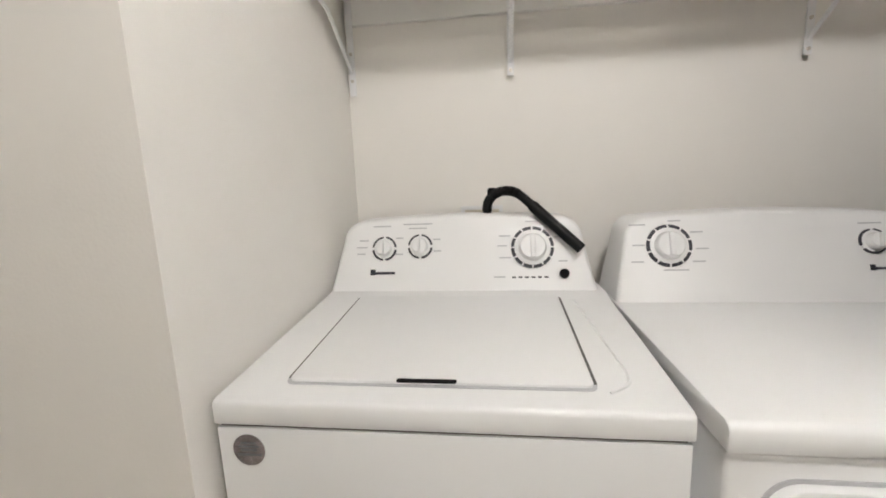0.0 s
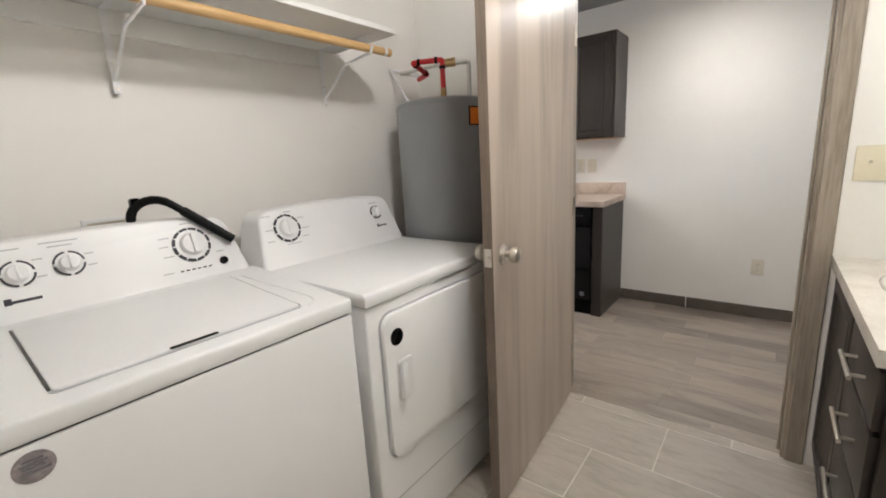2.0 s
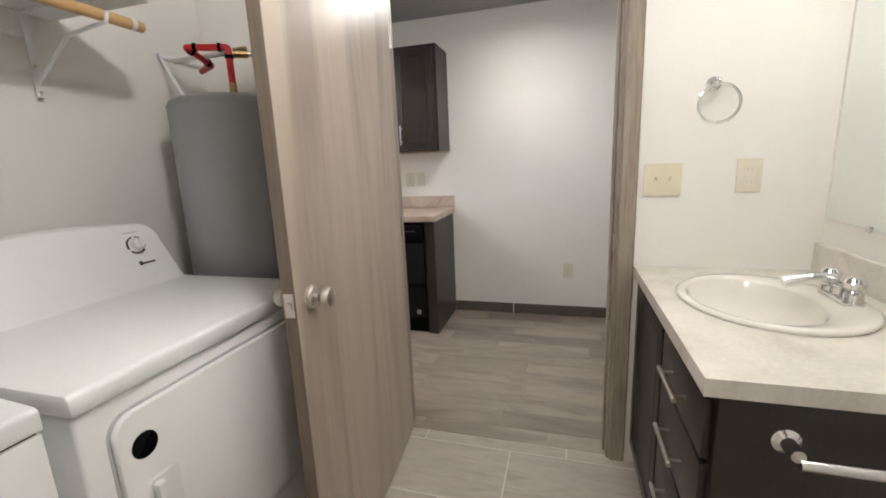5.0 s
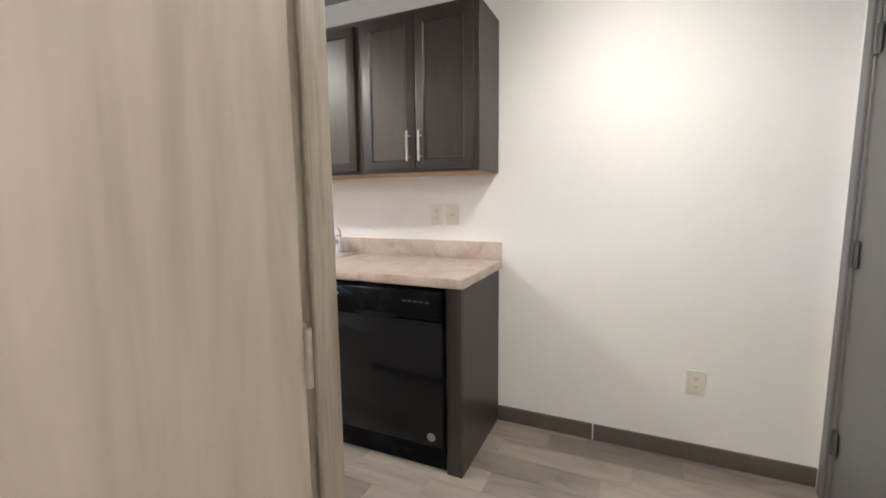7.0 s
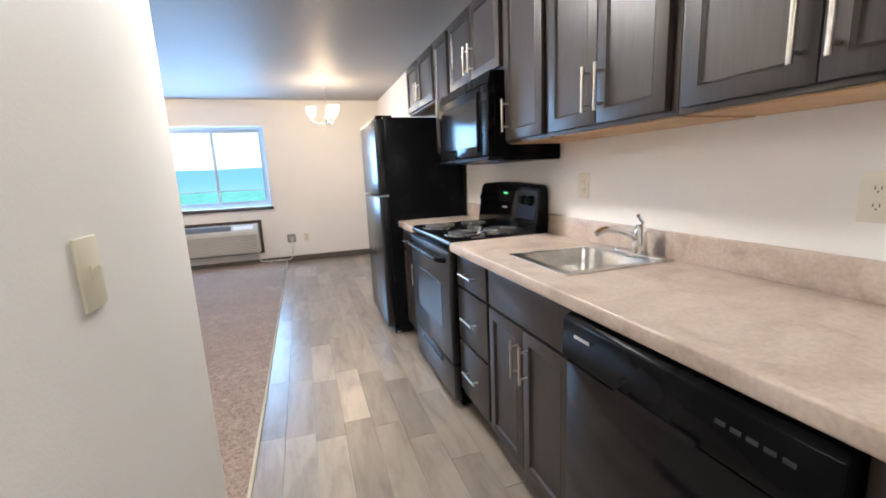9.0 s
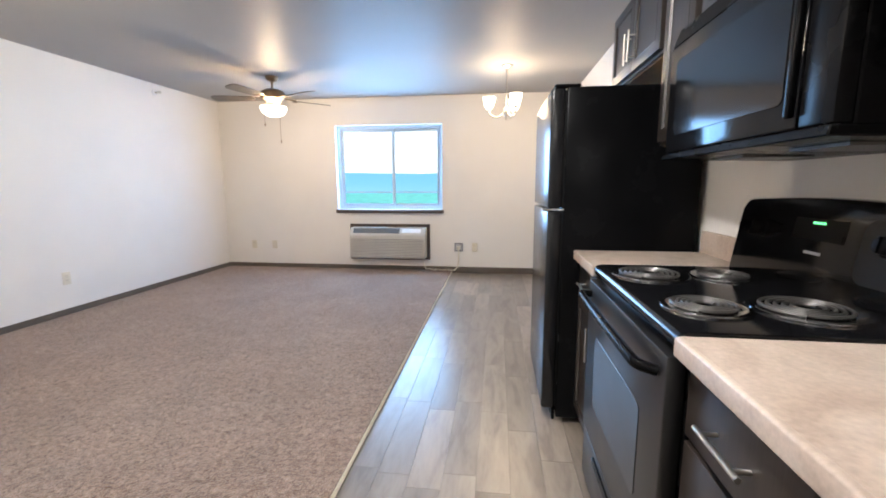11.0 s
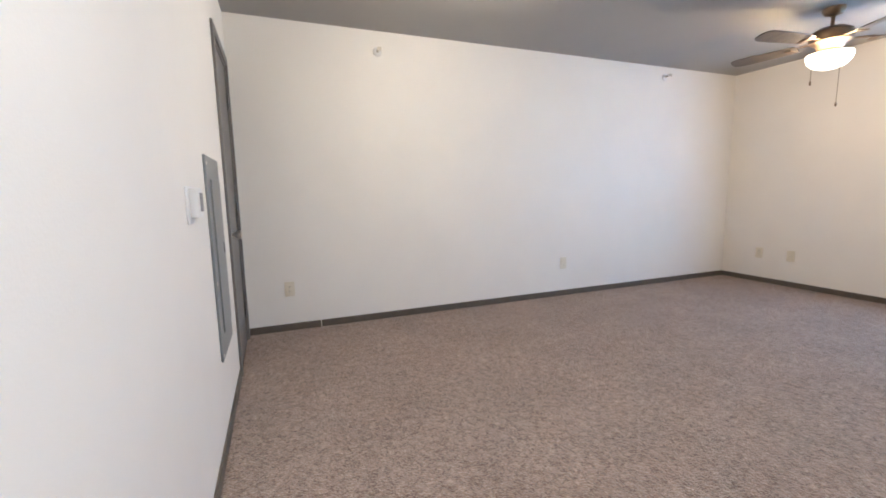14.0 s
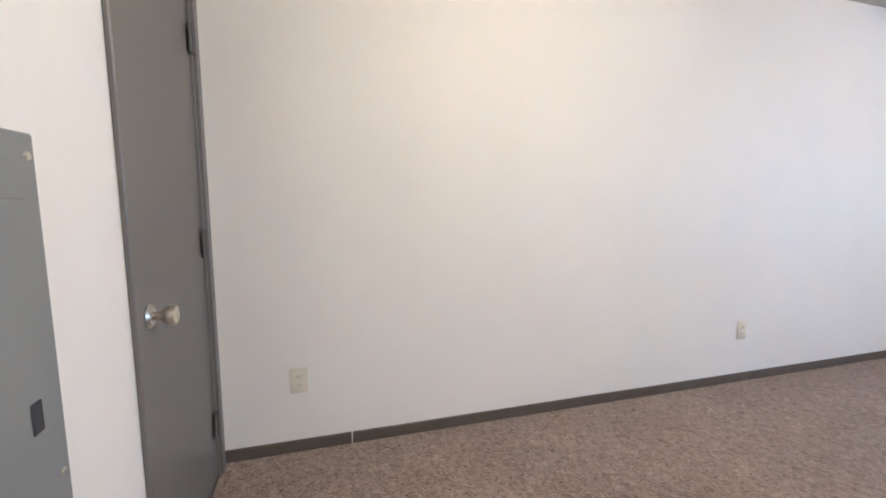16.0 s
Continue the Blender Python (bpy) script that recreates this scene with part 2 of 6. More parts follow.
RANGE = mat("range_front", (0.008, 0.008, 0.009), 0.30, vary=0.1, spec=1.0)
FRONT = mat("fridge_front", (0.009, 0.009, 0.010), 0.20, vary=0.1, bump=0.08, bump_scale=400)
GRASS = mat("grass", (0.10, 0.50, 0.43), 0.9, vary=0.3, scale=0.4, bump=0.5, bump_scale=5)
# the blue distance haze on the hills is put in as an even glow
HILLHAZE = glow("hills_haze_glow", (0.16, 0.47, 0.72), 0.85, (0.03, 0.06, 0.08))
HAZE = glow("bright_sky", (0.96, 0.98, 1.0), 1.0, (0.1, 0.1, 0.1))
SILVERDARK = mat("dark_metal_and_gap_shade", (0.10, 0.095, 0.09), 0.4, 0.6)
BULBGLASS = glow("lit_glass", (1.0, 0.86, 0.66), 3.0)
DOMEGLASS = glow("lit_dome", (1.0, 0.93, 0.82), 5.0)
LED = glow("green_display", (0.1, 1.0, 0.3), 1.5)
GLASS = bpy.data.materials.new("window_glass")
GLASS.use_nodes = True
gp = GLASS.node_tree.nodes["Principled BSDF"]
gp.inputs["Transmission Weight"].default_value, gp.inputs["Roughness"].default_value, gp.inputs["IOR"].default_value = 1.0, 0.0, 1.05
gp.inputs["Base Color"].default_value = (0.97, 0.985, 1.0, 1)
MIRROR = mat("mirror", (0.88, 0.92, 0.91), 0.02, 1.0, vary=0.0)

# ==== mesh helpers ====
PLACE = {}


def box(x0, x1, y0, y1, z0, z1, bev=0.0, seg=2):
    bm = bmesh.new()
    m = Matrix.Translation(((x0 + x1) / 2, (y0 + y1) / 2, (z0 + z1) / 2)) @ Matrix.Diagonal((abs(x1 - x0), abs(y1 - y0), abs(z1 - z0), 1))
    bmesh.ops.create_cube(bm, size=1, matrix=m)
    if bev:
        bmesh.ops.bevel(bm, geom=bm.edges[:], offset=bev, segments=seg, profile=0.5, affect="EDGES", clamp_overlap=True)
    return bm


def rod(a, b, r, r2=None, n=20, caps=True):
    a, b = Vector(a), Vector(b)
    bm = bmesh.new()
    q = (b - a).to_track_quat("Z", "Y").to_matrix().to_4x4()
    bmesh.ops.create_cone(bm, cap_ends=caps, segments=n, radius1=r, radius2=r if r2 is None else r2, depth=(b - a).length, matrix=Matrix.Translation((a + b) / 2) @ q)
    return bm


def lathe(profile, n=28, at=(0, 0, 0), axis=(0, 0, 1)):
    """A turned shape: profile of (radius, height) pairs round an axis."""
    bm = bmesh.new()
    q = Matrix.Translation(at) @ Vector(axis).to_track_quat("Z", "Y").to_matrix().to_4x4()
    rings = []
    for r, h in profile:
        rings.append([bm.verts.new(q @ Vector((r * math.cos(2 * math.pi * i / n), r * math.sin(2 * math.pi * i / n), h))) for i in range(n)] if r > 1e-6 else [bm.verts.new(q @ Vector((0, 0, h)))])
    for p, o in zip(rings, rings[1:]):
        for i in range(n):
            j = (i + 1) % n
            f = [p[i % len(p)], p[j % len(p)], o[j % len(o)], o[i % len(o)]]
            f = list(dict.fromkeys(f))
            if len(f) > 2:
                bm.faces.new(f)
    bmesh.ops.recalc_face_normals(bm, faces=bm.faces[:])
    return bm


def tube(path, r, n=12, closed=False):
    """A round bar along a line of points, with joints turned smoothly."""
    bm = bmesh.new()
    pts = [Vector(p) for p in path]
    rings, up = [], Vector((0.123, 0.345, 0.93)).normalized()
    for i, p in enumerate(pts):
        if closed:
            d = pts[(i + 1) % len(pts)] - pts[i - 1]
        else:
            d = pts[min(i + 1, len(pts) - 1)] - pts[max(i - 1, 0)]
        d.normalize()
        u = d.cross(up)
        u = u.normalized() if u.length > 1e-4 else d.orthogonal().normalized()
        up = u.cross(d)
        rings.append([bm.verts.new(p + r * (math.cos(a) * u + math.sin(a) * up)) for a in [2 * math.pi * k / n for k in range(n)]])
    pairs = list(zip(rings, rings[1:])) + ([(rings[-1], rings[0])] if closed else [])
    for p, o in pairs:
        for k in range(n):
            bm.faces.new((p[k], p[(k + 1) % n], o[(k + 1) % n], o[k]))
    if not closed:
        bm.faces.new(rings[0][::-1])
        bm.faces.new(rings[-1])
    bmesh.ops.recalc_face_normals(bm, faces=bm.faces[:])
    return bm


def bend(points, r=0.02, n=5):
    """Rounds the corners of a line of points."""
    pts = [Vector(p) for p in points]
    out = [pts[0]]
    for a, b, c in zip(pts, pts[1:], pts[2:]):
        u, v = (a - b), (c - b)
        k = min(r, u.length * 0.45, v.length * 0.45)
        p, q = b + u.normalized() * k, b + v.normalized() * k
        out += [(1 - s) ** 2 * p + 2 * s * (1 - s) * b + s * s * q for s in [i / n for i in range(n + 1)]]
    return out + [pts[-1]]


def prism(outline, x0, x1, axis="x", bev=0.0, seg=2):
    """A solid with an outline in the plane across the axis. For x: (y, z); for y: (x, z); for z: (x, y)."""
    bm = bmesh.new()

    def at(p, h):
        return {"x": (h, p[0], p[1]), "y": (p[0], h, p[1]), "z": (p[0], p[1], h)}[axis]
    lo, hi = [bm.verts.new(at(p, x0)) for p in outline], [bm.verts.new(at(p, x1)) for p in outline]
    bm.faces.new(lo), bm.faces.new(hi[::-1])
    for i in range(len(lo)):
        j = (i + 1) % len(lo)
        bm.faces.new((lo[i], hi[i], hi[j], lo[j]))
    bmesh.ops.recalc_face_normals(bm, faces=bm.faces[:])
    if bev:
        bmesh.ops.bevel(bm, geom=[e for e in bm.edges if e.calc_face_angle(0) > 0.6], offset=bev, segments=seg, profile=0.5, affect="EDGES", clamp_overlap=True)
    return bm


def rounded(x0, x1, y0, y1, r, n=6):
    """The outline of a rectangle with round corners."""
    out = []
    for cx, cy, a in ((x1 - r, y1 - r, 0), (x0 + r, y1 - r, 90), (x0 + r, y0 + r, 180), (x1 - r, y0 + r, 270)):
        out += [(cx + r * math.cos(radians(a + 90 * i / n)), cy + r * math.sin(radians(a + 90 * i / n))) for i in range(n + 1)]
    return out


def ring_arc(at, r_in, r_out, a0, a1, normal, up, depth=0.002, n=10):
    """A flat raised arc on a face."""
    bm = bmesh.new()
    nrm, u = Vector(normal).normalized(), Vector(up).normalized()
    w = u.cross(nrm)
    rows = []
    for i in range(n + 1):
        a = radians(a0 + (a1 - a0) * i / n)
        d = math.cos(a) * u + math.sin(a) * w
        rows.append([bm.verts.new(Vector(at) + d * r + nrm * h) for r, h in ((r_in, 0), (r_in, depth), (r_out, depth), (r_out, 0))])
    for p, q in zip(rows, rows[1:]):
        for k in range(3):
            bm.faces.new((p[k], p[k + 1], q[k + 1], q[k]))
    bm.faces.new(rows[0]), bm.faces.new(rows[-1][::-1])
    bmesh.ops.recalc_face_normals(bm, faces=bm.faces[:])
    return bm


def join(*bms):
    out = bmesh.new()
    for b in bms:
        tmp = bpy.data.meshes.new("tmp")
        b.to_mesh(tmp)
        b.free()
        out.from_mesh(tmp)
        bpy.data.meshes.remove(tmp)
    return out


def moved(bm, m):
    bmesh.ops.transform(bm, matrix=m, verts=bm.verts[:])
    return bm


def mesh_of(name, bm, material, smooth=True):
    me = bpy.data.meshes.new(name)
    if smooth:
        for f in bm.faces:
            f.smooth = True
        for e in bm.edges:
            e.smooth = e.calc_face_angle(0) < 0.6
    bm.to_mesh(me)
    bm.free()
    if material:
        me.materials.append(material)
    return me


def thing(name, at, label, category, group="", kind="", turn=0.0):
    """The empty at a thing's base, which carries its parts."""
    ob = new(name)
    ob.matrix_basis = pose(*at, 0, 0, turn)
    PLACE[ob] = ob.matrix_basis.copy()
    ob.empty_display_size = 0.1
    return tagged(ob, label, category, group, kind)


def part(name, bm, material, parent, label="", kind=""):
    """One mesh under a thing or a part; its points are given in the thing's own frame of axes where the thing is turned, else in the world's."""
    ob = new(name, mesh_of(name, bm, material))
    ob.parent = parent
    ob.matrix_parent_inverse = PLACE[parent].inverted() if parent in PLACE else Matrix()
    return tagged(ob, label, kind=kind)


def solid(name, bm, material, label, category="", group="", kind=""):
    """A thing of a single mesh."""
    return tagged(new(name, mesh_of(name, bm, material)), label, category, group, kind)


# ==== the structure ====
E, W, N, S, H = 4.0, -0.955, 7.475, 2.08, 2.41   # living room and kitchen
BX, HX = 2.285, 2.405                             # wall between bathroom and hall
BN, BS, BW = 1.625, -0.87, -1.0                   # bathroom
HS = -0.52                                        # hall, with the entry door
AX, AY = 0.25, 0.77                               # corner beside the washer
WX0, WX1, WZ0, WZ1 = 0.785, 2.29, 0.885, 2.045    # window


def structure(name, bm, material, label):
    return solid(name, bm, material, label, kind="structure")


PAINTED = "off-white painted plaster wall with fine roller texture"
structure("wall_east", box(E, E + 0.12, HS - 0.12, N + 0.15, 0, H + 0.1), WALL, PAINTED)
structure("wall_north", join(box(W - 0.12, WX0, N, N + 0.15, 0, H + 0.1), box(WX1, E, N, N + 0.15, 0, H + 0.1), box(WX0, WX1, N, N + 0.15, 0, WZ0), box(WX0, WX1, N, N + 0.15, WZ1, H + 0.1)), WALL, PAINTED)
structure("wall_west", box(W - 0.12, W, S, N, 0, H + 0.1), WALL, PAINTED)
CD0, CD1 = -0.880, -0.205                           # closet door
structure("wall_south", join(box(W - 0.12, CD0, S - 0.1, S, 0, H + 0.1), box(CD1, BX, S - 0.1, S, 0, H + 0.1), box(CD0, CD1, S - 0.1, S, 2.03, H + 0.1)), WALL, PAINTED)
DY0, DY1 = -0.225, 0.732                           # bathroom doorway
structure("wall_bath_east", join(box(BX, HX, BS - 0.1, DY0, 0, H + 0.1), box(BX, HX, DY1, S, 0, H + 0.1), box(BX, HX, DY0, DY1, 2.045, H + 0.1)), WALL, PAINTED)
structure("wall_bath_north", box(AX - 0.1, BX, BN, BN + 0.1, 0, H + 0.1), WALL, PAINTED)
structure("wall_alcove", join(box(AX - 0.1, AX, AY, BN, 0, H + 0.1), box(BW, AX - 0.1, AY, AY + 0.1, 0, H + 0.1)), WALL, PAINTED)
structure("wall_bath_south", box(BW - 0.1, BX, BS - 0.1, BS, 0, H + 0.1), WALL, PAINTED)
structure("wall_bath_west", box(BW - 0.1, BW, BS, AY + 0.1, 0, H + 0.1), WALL, PAINTED)
ED0, ED1 = 2.99, 3.905                            # entry door
structure("wall_hall_south", join(box(HX, ED0, HS - 0.12, HS, 0, H + 0.1), box(ED1, E, HS - 0.12, HS, 0, H + 0.1), box(ED0, ED1, HS - 0.12, HS, 2.05, H + 0.1)), WALL, PAINTED)
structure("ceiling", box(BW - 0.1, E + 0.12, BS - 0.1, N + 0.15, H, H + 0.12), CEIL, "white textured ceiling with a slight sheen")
CARX = 2.415                                      # seam of carpet and planks
structure("floor_slab", box(BW - 0.1, E + 0.12, BS - 0.1, N + 0.15, -0.15, -0.012), JOINT, "dark subfloor under planks and tiles")


def strip(name, x0, x1, y0, y1):
    return structure(name, box(x0, x1, y0, y1, 0, 0.088, 0.004, 1), BASE, "dark grey-brown vinyl baseboard")


strip("baseboard_east", E - 0.011, E, HS, 0.384)
strip("baseboard_east_end", E - 0.011, E, 0.390, 0.893)
strip("baseboard_east_far", E - 0.011, E, 4.6, N)
strip("baseboard_north", W + 0.011, E - 0.011, N - 0.011, N)
strip("baseboard_west", W, W + 0.011, S, 2.631)
strip("baseboard_west_far", W, W + 0.011, 2.638, N)
strip("baseboard_south", CD1 + 0.06, HX, S, S + 0.011)
strip("baseboard_hall", HX, HX + 0.011, DY1 + 0.06, S + 0.011)
strip("baseboard_hall_south", HX + 0.011, ED0 - 0.055, HS, HS + 0.011)


def door_frame(name, wall_lo, wall_hi, a, b, top, axis, material, width=0.058, proud=0.014, stop=None):
    """Jambs, head and casings on both sides of a doorway in a wall that runs along x or y."""
    f = thing(name, ((a + b) / 2, wall_lo, 0) if axis == "x" else (wall_lo, (a + b) / 2, 0), "brown-grey wood door frame with flat casing", "door frame", kind="structure")

    def bx(u0, u1, v0, v1, z0, z1, bev=0.003):
        return box(u0, u1, v0, v1, z0, z1, bev, 1) if axis == "x" else box(v0, v1, u0, u1, z0, z1, bev, 1)
    j = 0.019
    part("jamb", bx(a - 0.001, a + j, wall_lo - 0.002, wall_hi + 0.002, 0, top), material, f)
    part("jamb", bx(b - j, b + 0.001, wall_lo - 0.002, wall_hi + 0.002, 0, top), material, f)
    part("head_jamb", bx(a + j, b - j, wall_lo - 0.002, wall_hi + 0.002, top - j, top), material, f)
    for v0, v1 in ((wall_lo - proud, wall_lo), (wall_hi, wall_hi + proud)):
        part("casing", bx(a - width + 0.006, a + 0.006, v0, v1, 0, top + width), material, f)
        part("casing", bx(b - 0.006, b + width - 0.006, v0, v1, 0, top + width), material, f)
        part("head_casing", bx(a + 0.006, b - 0.006, v0, v1, top - 0.006, top + width), material, f)
    if stop:
        part("door_stop", bx(a + j, a + j + 0.011, *stop, 0, top - j), material, f)
        part("door_stop", bx(b - j - 0.011, b - j, *stop, 0, top - j), material, f)
    return f


door_frame("bath_door_frame", BX, HX, DY0, DY1, 2.045, "y", CASING, stop=(BX + 0.048, BX + 0.088))
door_frame("closet_door_frame", S - 0.1, S, CD0, CD1, 2.03, "x", GREYDOOR, width=0.05)
door_frame("entry_door_frame", HS - 0.12, HS, ED0, ED1, 2.05, "x", GREYDOOR, width=0.05)


def knob_parts(d, at, axis, material, proud=0.055):
    """A round door knob: rosette, neck and ball along an axis."""
    part("rosette", lathe([(0, 0), (0.032, 0), (0.032, 0.005), (0.024, 0.012), (0, 0.012)], 24, at, axis), material, d, "brushed nickel")
    part("knob", lathe([(0.011, 0.010), (0.011, 0.028), (0.018, 0.034), (0.026, 0.044), (0.0275, 0.055), (0.024, 0.066), (0.012, 0.070), (0, 0.070)], 24, at, axis), material, d, "brushed nickel")


def hinge(parent, at, turn=0):
    h = part("hinge", moved(join(rod((0, 0, -0.05), (0, 0, 0.05), 0.007, n=12), box(-0.035, 0.0, -0.003, 0.0, -0.05, 0.05), rod((0, 0, 0.05), (0, 0, 0.056), 0.005, n=10)), pose(*at, 0, 0, turn)), SILVERDARK, parent, "dull metal")
    return h


# bathroom door, standing open beside the dryer
L = 0.905
d = thing("door_1", (BX + 0.002, DY1 - 0.016, 0), "open wood-grain laminate bathroom door with nickel knob", "door", kind="structure", turn=185.2)


def local(name, bm, material, parent, label=""):
    """A part given in the thing's own axes."""
    ob = new(name, mesh_of(name, bm, material))
    ob.parent = parent
    return tagged(ob, label)


leaf = local("leaf", box(0.004, L, 0, 0.035, 0.012, 2.02, 0.002, 1), DOORWOOD, d)
for y, ax in ((0.035, (0, 1, 0)), (0.0, (0, -1, 0))):
    local("rosette", lathe([(0, 0), (0.032, 0), (0.032, 0.005), (0.024, 0.012), (0, 0.012)], 24, (L - 0.072, y, 0.962), ax), NICKEL, d, "brushed nickel")
    local("knob", lathe([(0.011, 0.010), (0.011, 0.024), (0.018, 0.029), (0.026, 0.037), (0.0275, 0.047), (0.024, 0.057), (0.012, 0.061), (0, 0.061)], 24, (L - 0.072, y, 0.962), ax), NICKEL, d, "brushed nickel")
local("edge_band", box(L - 0.0005, L + 0.0012, 0.001, 0.034, 0.013, 2.019), EDGEWOOD, d, "dark brown edge")
local("latch", join(box(L - 0.001, L + 0.0026, 0.005, 0.030, 0.932, 0.992), rod((L, 0.0175, 0.962), (L + 0.010, 0.0175, 0.962), 0.009, n=14)), NICKEL, d, "brushed nickel")
for z in (0.25, 1.02, 1.80):
    local("hinge", join(rod((0.0, 0.038, z - 0.045), (0.0, 0.038, z + 0.045), 0.006, n=10), box(0.001, 0.004, 0.004, 0.035, z - 0.045, z + 0.045)), NICKEL, d, "nickel")

sp = thing("strike_plate", (BX + 0.03, DY0 + 0.019, 0.95), "small nickel strike plate on the door jamb", "strike plate", kind="structure")
part("plate", box(BX + 0.006, BX + 0.040, DY0 + 0.018, DY0 + 0.0205, 0.915, 0.985, 0.001, 1), NICKEL, sp)

jh = thing("jamb_hinges", (BX + 0.02, DY1 - 0.02, 0), "nickel hinge plates let into the door jamb", "hinge", kind="structure")
for z in (0.25, 1.02, 1.80):
    hp = part("hinge_plate", prism(rounded(BX + 0.006, BX + 0.040, z - 0.045, z + 0.045, 0.014), DY1 - 0.0215, DY1 - 0.018, "y"), NICKEL, jh)
    for dz in (-0.03, 0.0, 0.03):
        part("screw", lathe([(0.005, 0), (0.004, 0.0015), (0, 0.002)], 12, (BX + (0.018 if dz else 0.028), DY1 - 0.0215, z + dz), (0, -1, 0)), STEEL, hp)

# closet door
d = thing("door_2", ((CD0 + CD1) / 2, S - 0.05, 0), "closed grey painted closet door with nickel knob", "door", kind="structure")
part("leaf", box(CD0 + 0.021, CD1 - 0.021, S - 0.042, S - 0.006, 0.012, 2.008, 0.002, 1), GREYDOOR, d)
knob_parts(d, (CD1 - 0.080, S - 0.006, 0.885), (0, 1, 0), NICKEL)
for z in (0.265, 1.016, 1.77):
    hinge(d, (CD0 + 0.024, S + 0.004, z), 180)

# entry door
d = thing("door_3", ((ED0 + ED1) / 2, HS - 0.05, 0), "closed dark grey painted entry door with three hinges", "door", kind="structure")
part("leaf", box(ED0 + 0.021, ED1 - 0.021, HS - 0.050, HS - 0.006, 0.012, 2.028, 0.002, 1), GREYDOOR, d)
knob_parts(d, (ED0 + 0.070, HS - 0.006, 1.01), (0, 1, 0), NICKEL)
part("peephole", lathe([(0, 0), (0.009, 0), (0.008, 0.004), (0, 0.004)], 14, ((ED0 + ED1) / 2, HS - 0.006, 1.48), (0, 1, 0)), NICKEL, d)
for z in (0.27, 1.025, 1.79):
    hinge(d, (ED1 - 0.024, HS + 0.004, z), 0)

# window with sliding sash
w = thing("window_1", ((WX0 + WX1) / 2, N + 0.08, WZ0), "white vinyl sliding window with two panes, blue daylight painted in", "window", kind="structure")
f = 0.045
part("window_frame", join(box(WX0, WX0 + f, N + 0.07, N + 0.14, WZ0, WZ1), box(WX1 - f, WX1, N + 0.07, N + 0.14, WZ0, WZ1), box(WX0 + f, WX1 - f, N + 0.07, N + 0.14, WZ0, WZ0 + f), box(WX0 + f, WX1 - f, N + 0.07, N + 0.14, WZ1 - f, WZ1)), VINYLBLUELIT, w)
mid = 1.585
for i, (a, b, y) in enumerate(((WX0 + f, mid + 0.02, N + 0.085), (mid - 0.02, WX1 - f, N + 0.11))):
    s = part("sash", join(box(a, a + 0.038, y, y + 0.022, WZ0 + f, WZ1 - f, 0.003, 1), box(b - 0.038, b, y, y + 0.022, WZ0 + f, WZ1 - f, 0.003, 1), box(a + 0.038, b - 0.038, y, y + 0.022, WZ0 + f, WZ0 + f + 0.038, 0.003, 1), box(a + 0.038, b - 0.038, y, y + 0.022, WZ1 - f - 0.038, WZ1 - f, 0.003, 1)), VINYLBLUELIT, w)
    g = part("pane", box(a + 0.036, b - 0.036, y + 0.009, y + 0.013, WZ0 + f + 0.036, WZ1 - f - 0.036), GLASS, s)
    g.visible_shadow = False
part("meeting_rail", box(WX0 + f, WX1 - f, N + 0.13, N + 0.145, WZ0 + 0.235, WZ0 + 0.25), VINYLBLUELIT, w, "thin horizontal safety bar")
part("window_sill", box(WX0 - 0.02, WX1 + 0.02, N - 0.035, N + 0.07, WZ0 - 0.048, WZ0 - 0.001, 0.006, 2), DARKSILL, w, "dark brown painted sill")

# outside
structure("ground", box(-600, 600, N + 0.3, 900, -3.2, -3.0), GRASS, "green field under a pale sky")
bm = bmesh.new()
rng = random.Random(3)
xs = [-420 + 12 * i for i in range(72)]
lo = [bm.verts.new((x, 215, -3.0)) for x in xs]
hi = [bm.verts.new((x, 222, 8.0 + 1.4 * noise.noise(Vector((x * 0.012, 0, 0))) + rng.uniform(-0.2, 0.2))) for x in xs]
bk = [bm.verts.new((x, 290, -3.0)) for x in xs]
for i in range(len(xs) - 1):
    bm.faces.new((lo[i], lo[i + 1], hi[i + 1], hi[i]))
    bm.faces.new((hi[i], hi[i + 1], bk[i + 1], bk[i]))
solid("backdrop_hills", bm, HILLHAZE, "distant line of hills across a field, blue haze painted as glow", "hills", kind="structure")
solid("backdrop_sky", box(-700, 700, 420, 421, -20, 260), HAZE, "pale overcast sky beyond the field", "sky", kind="structure")

# ==== bathroom and laundry ====


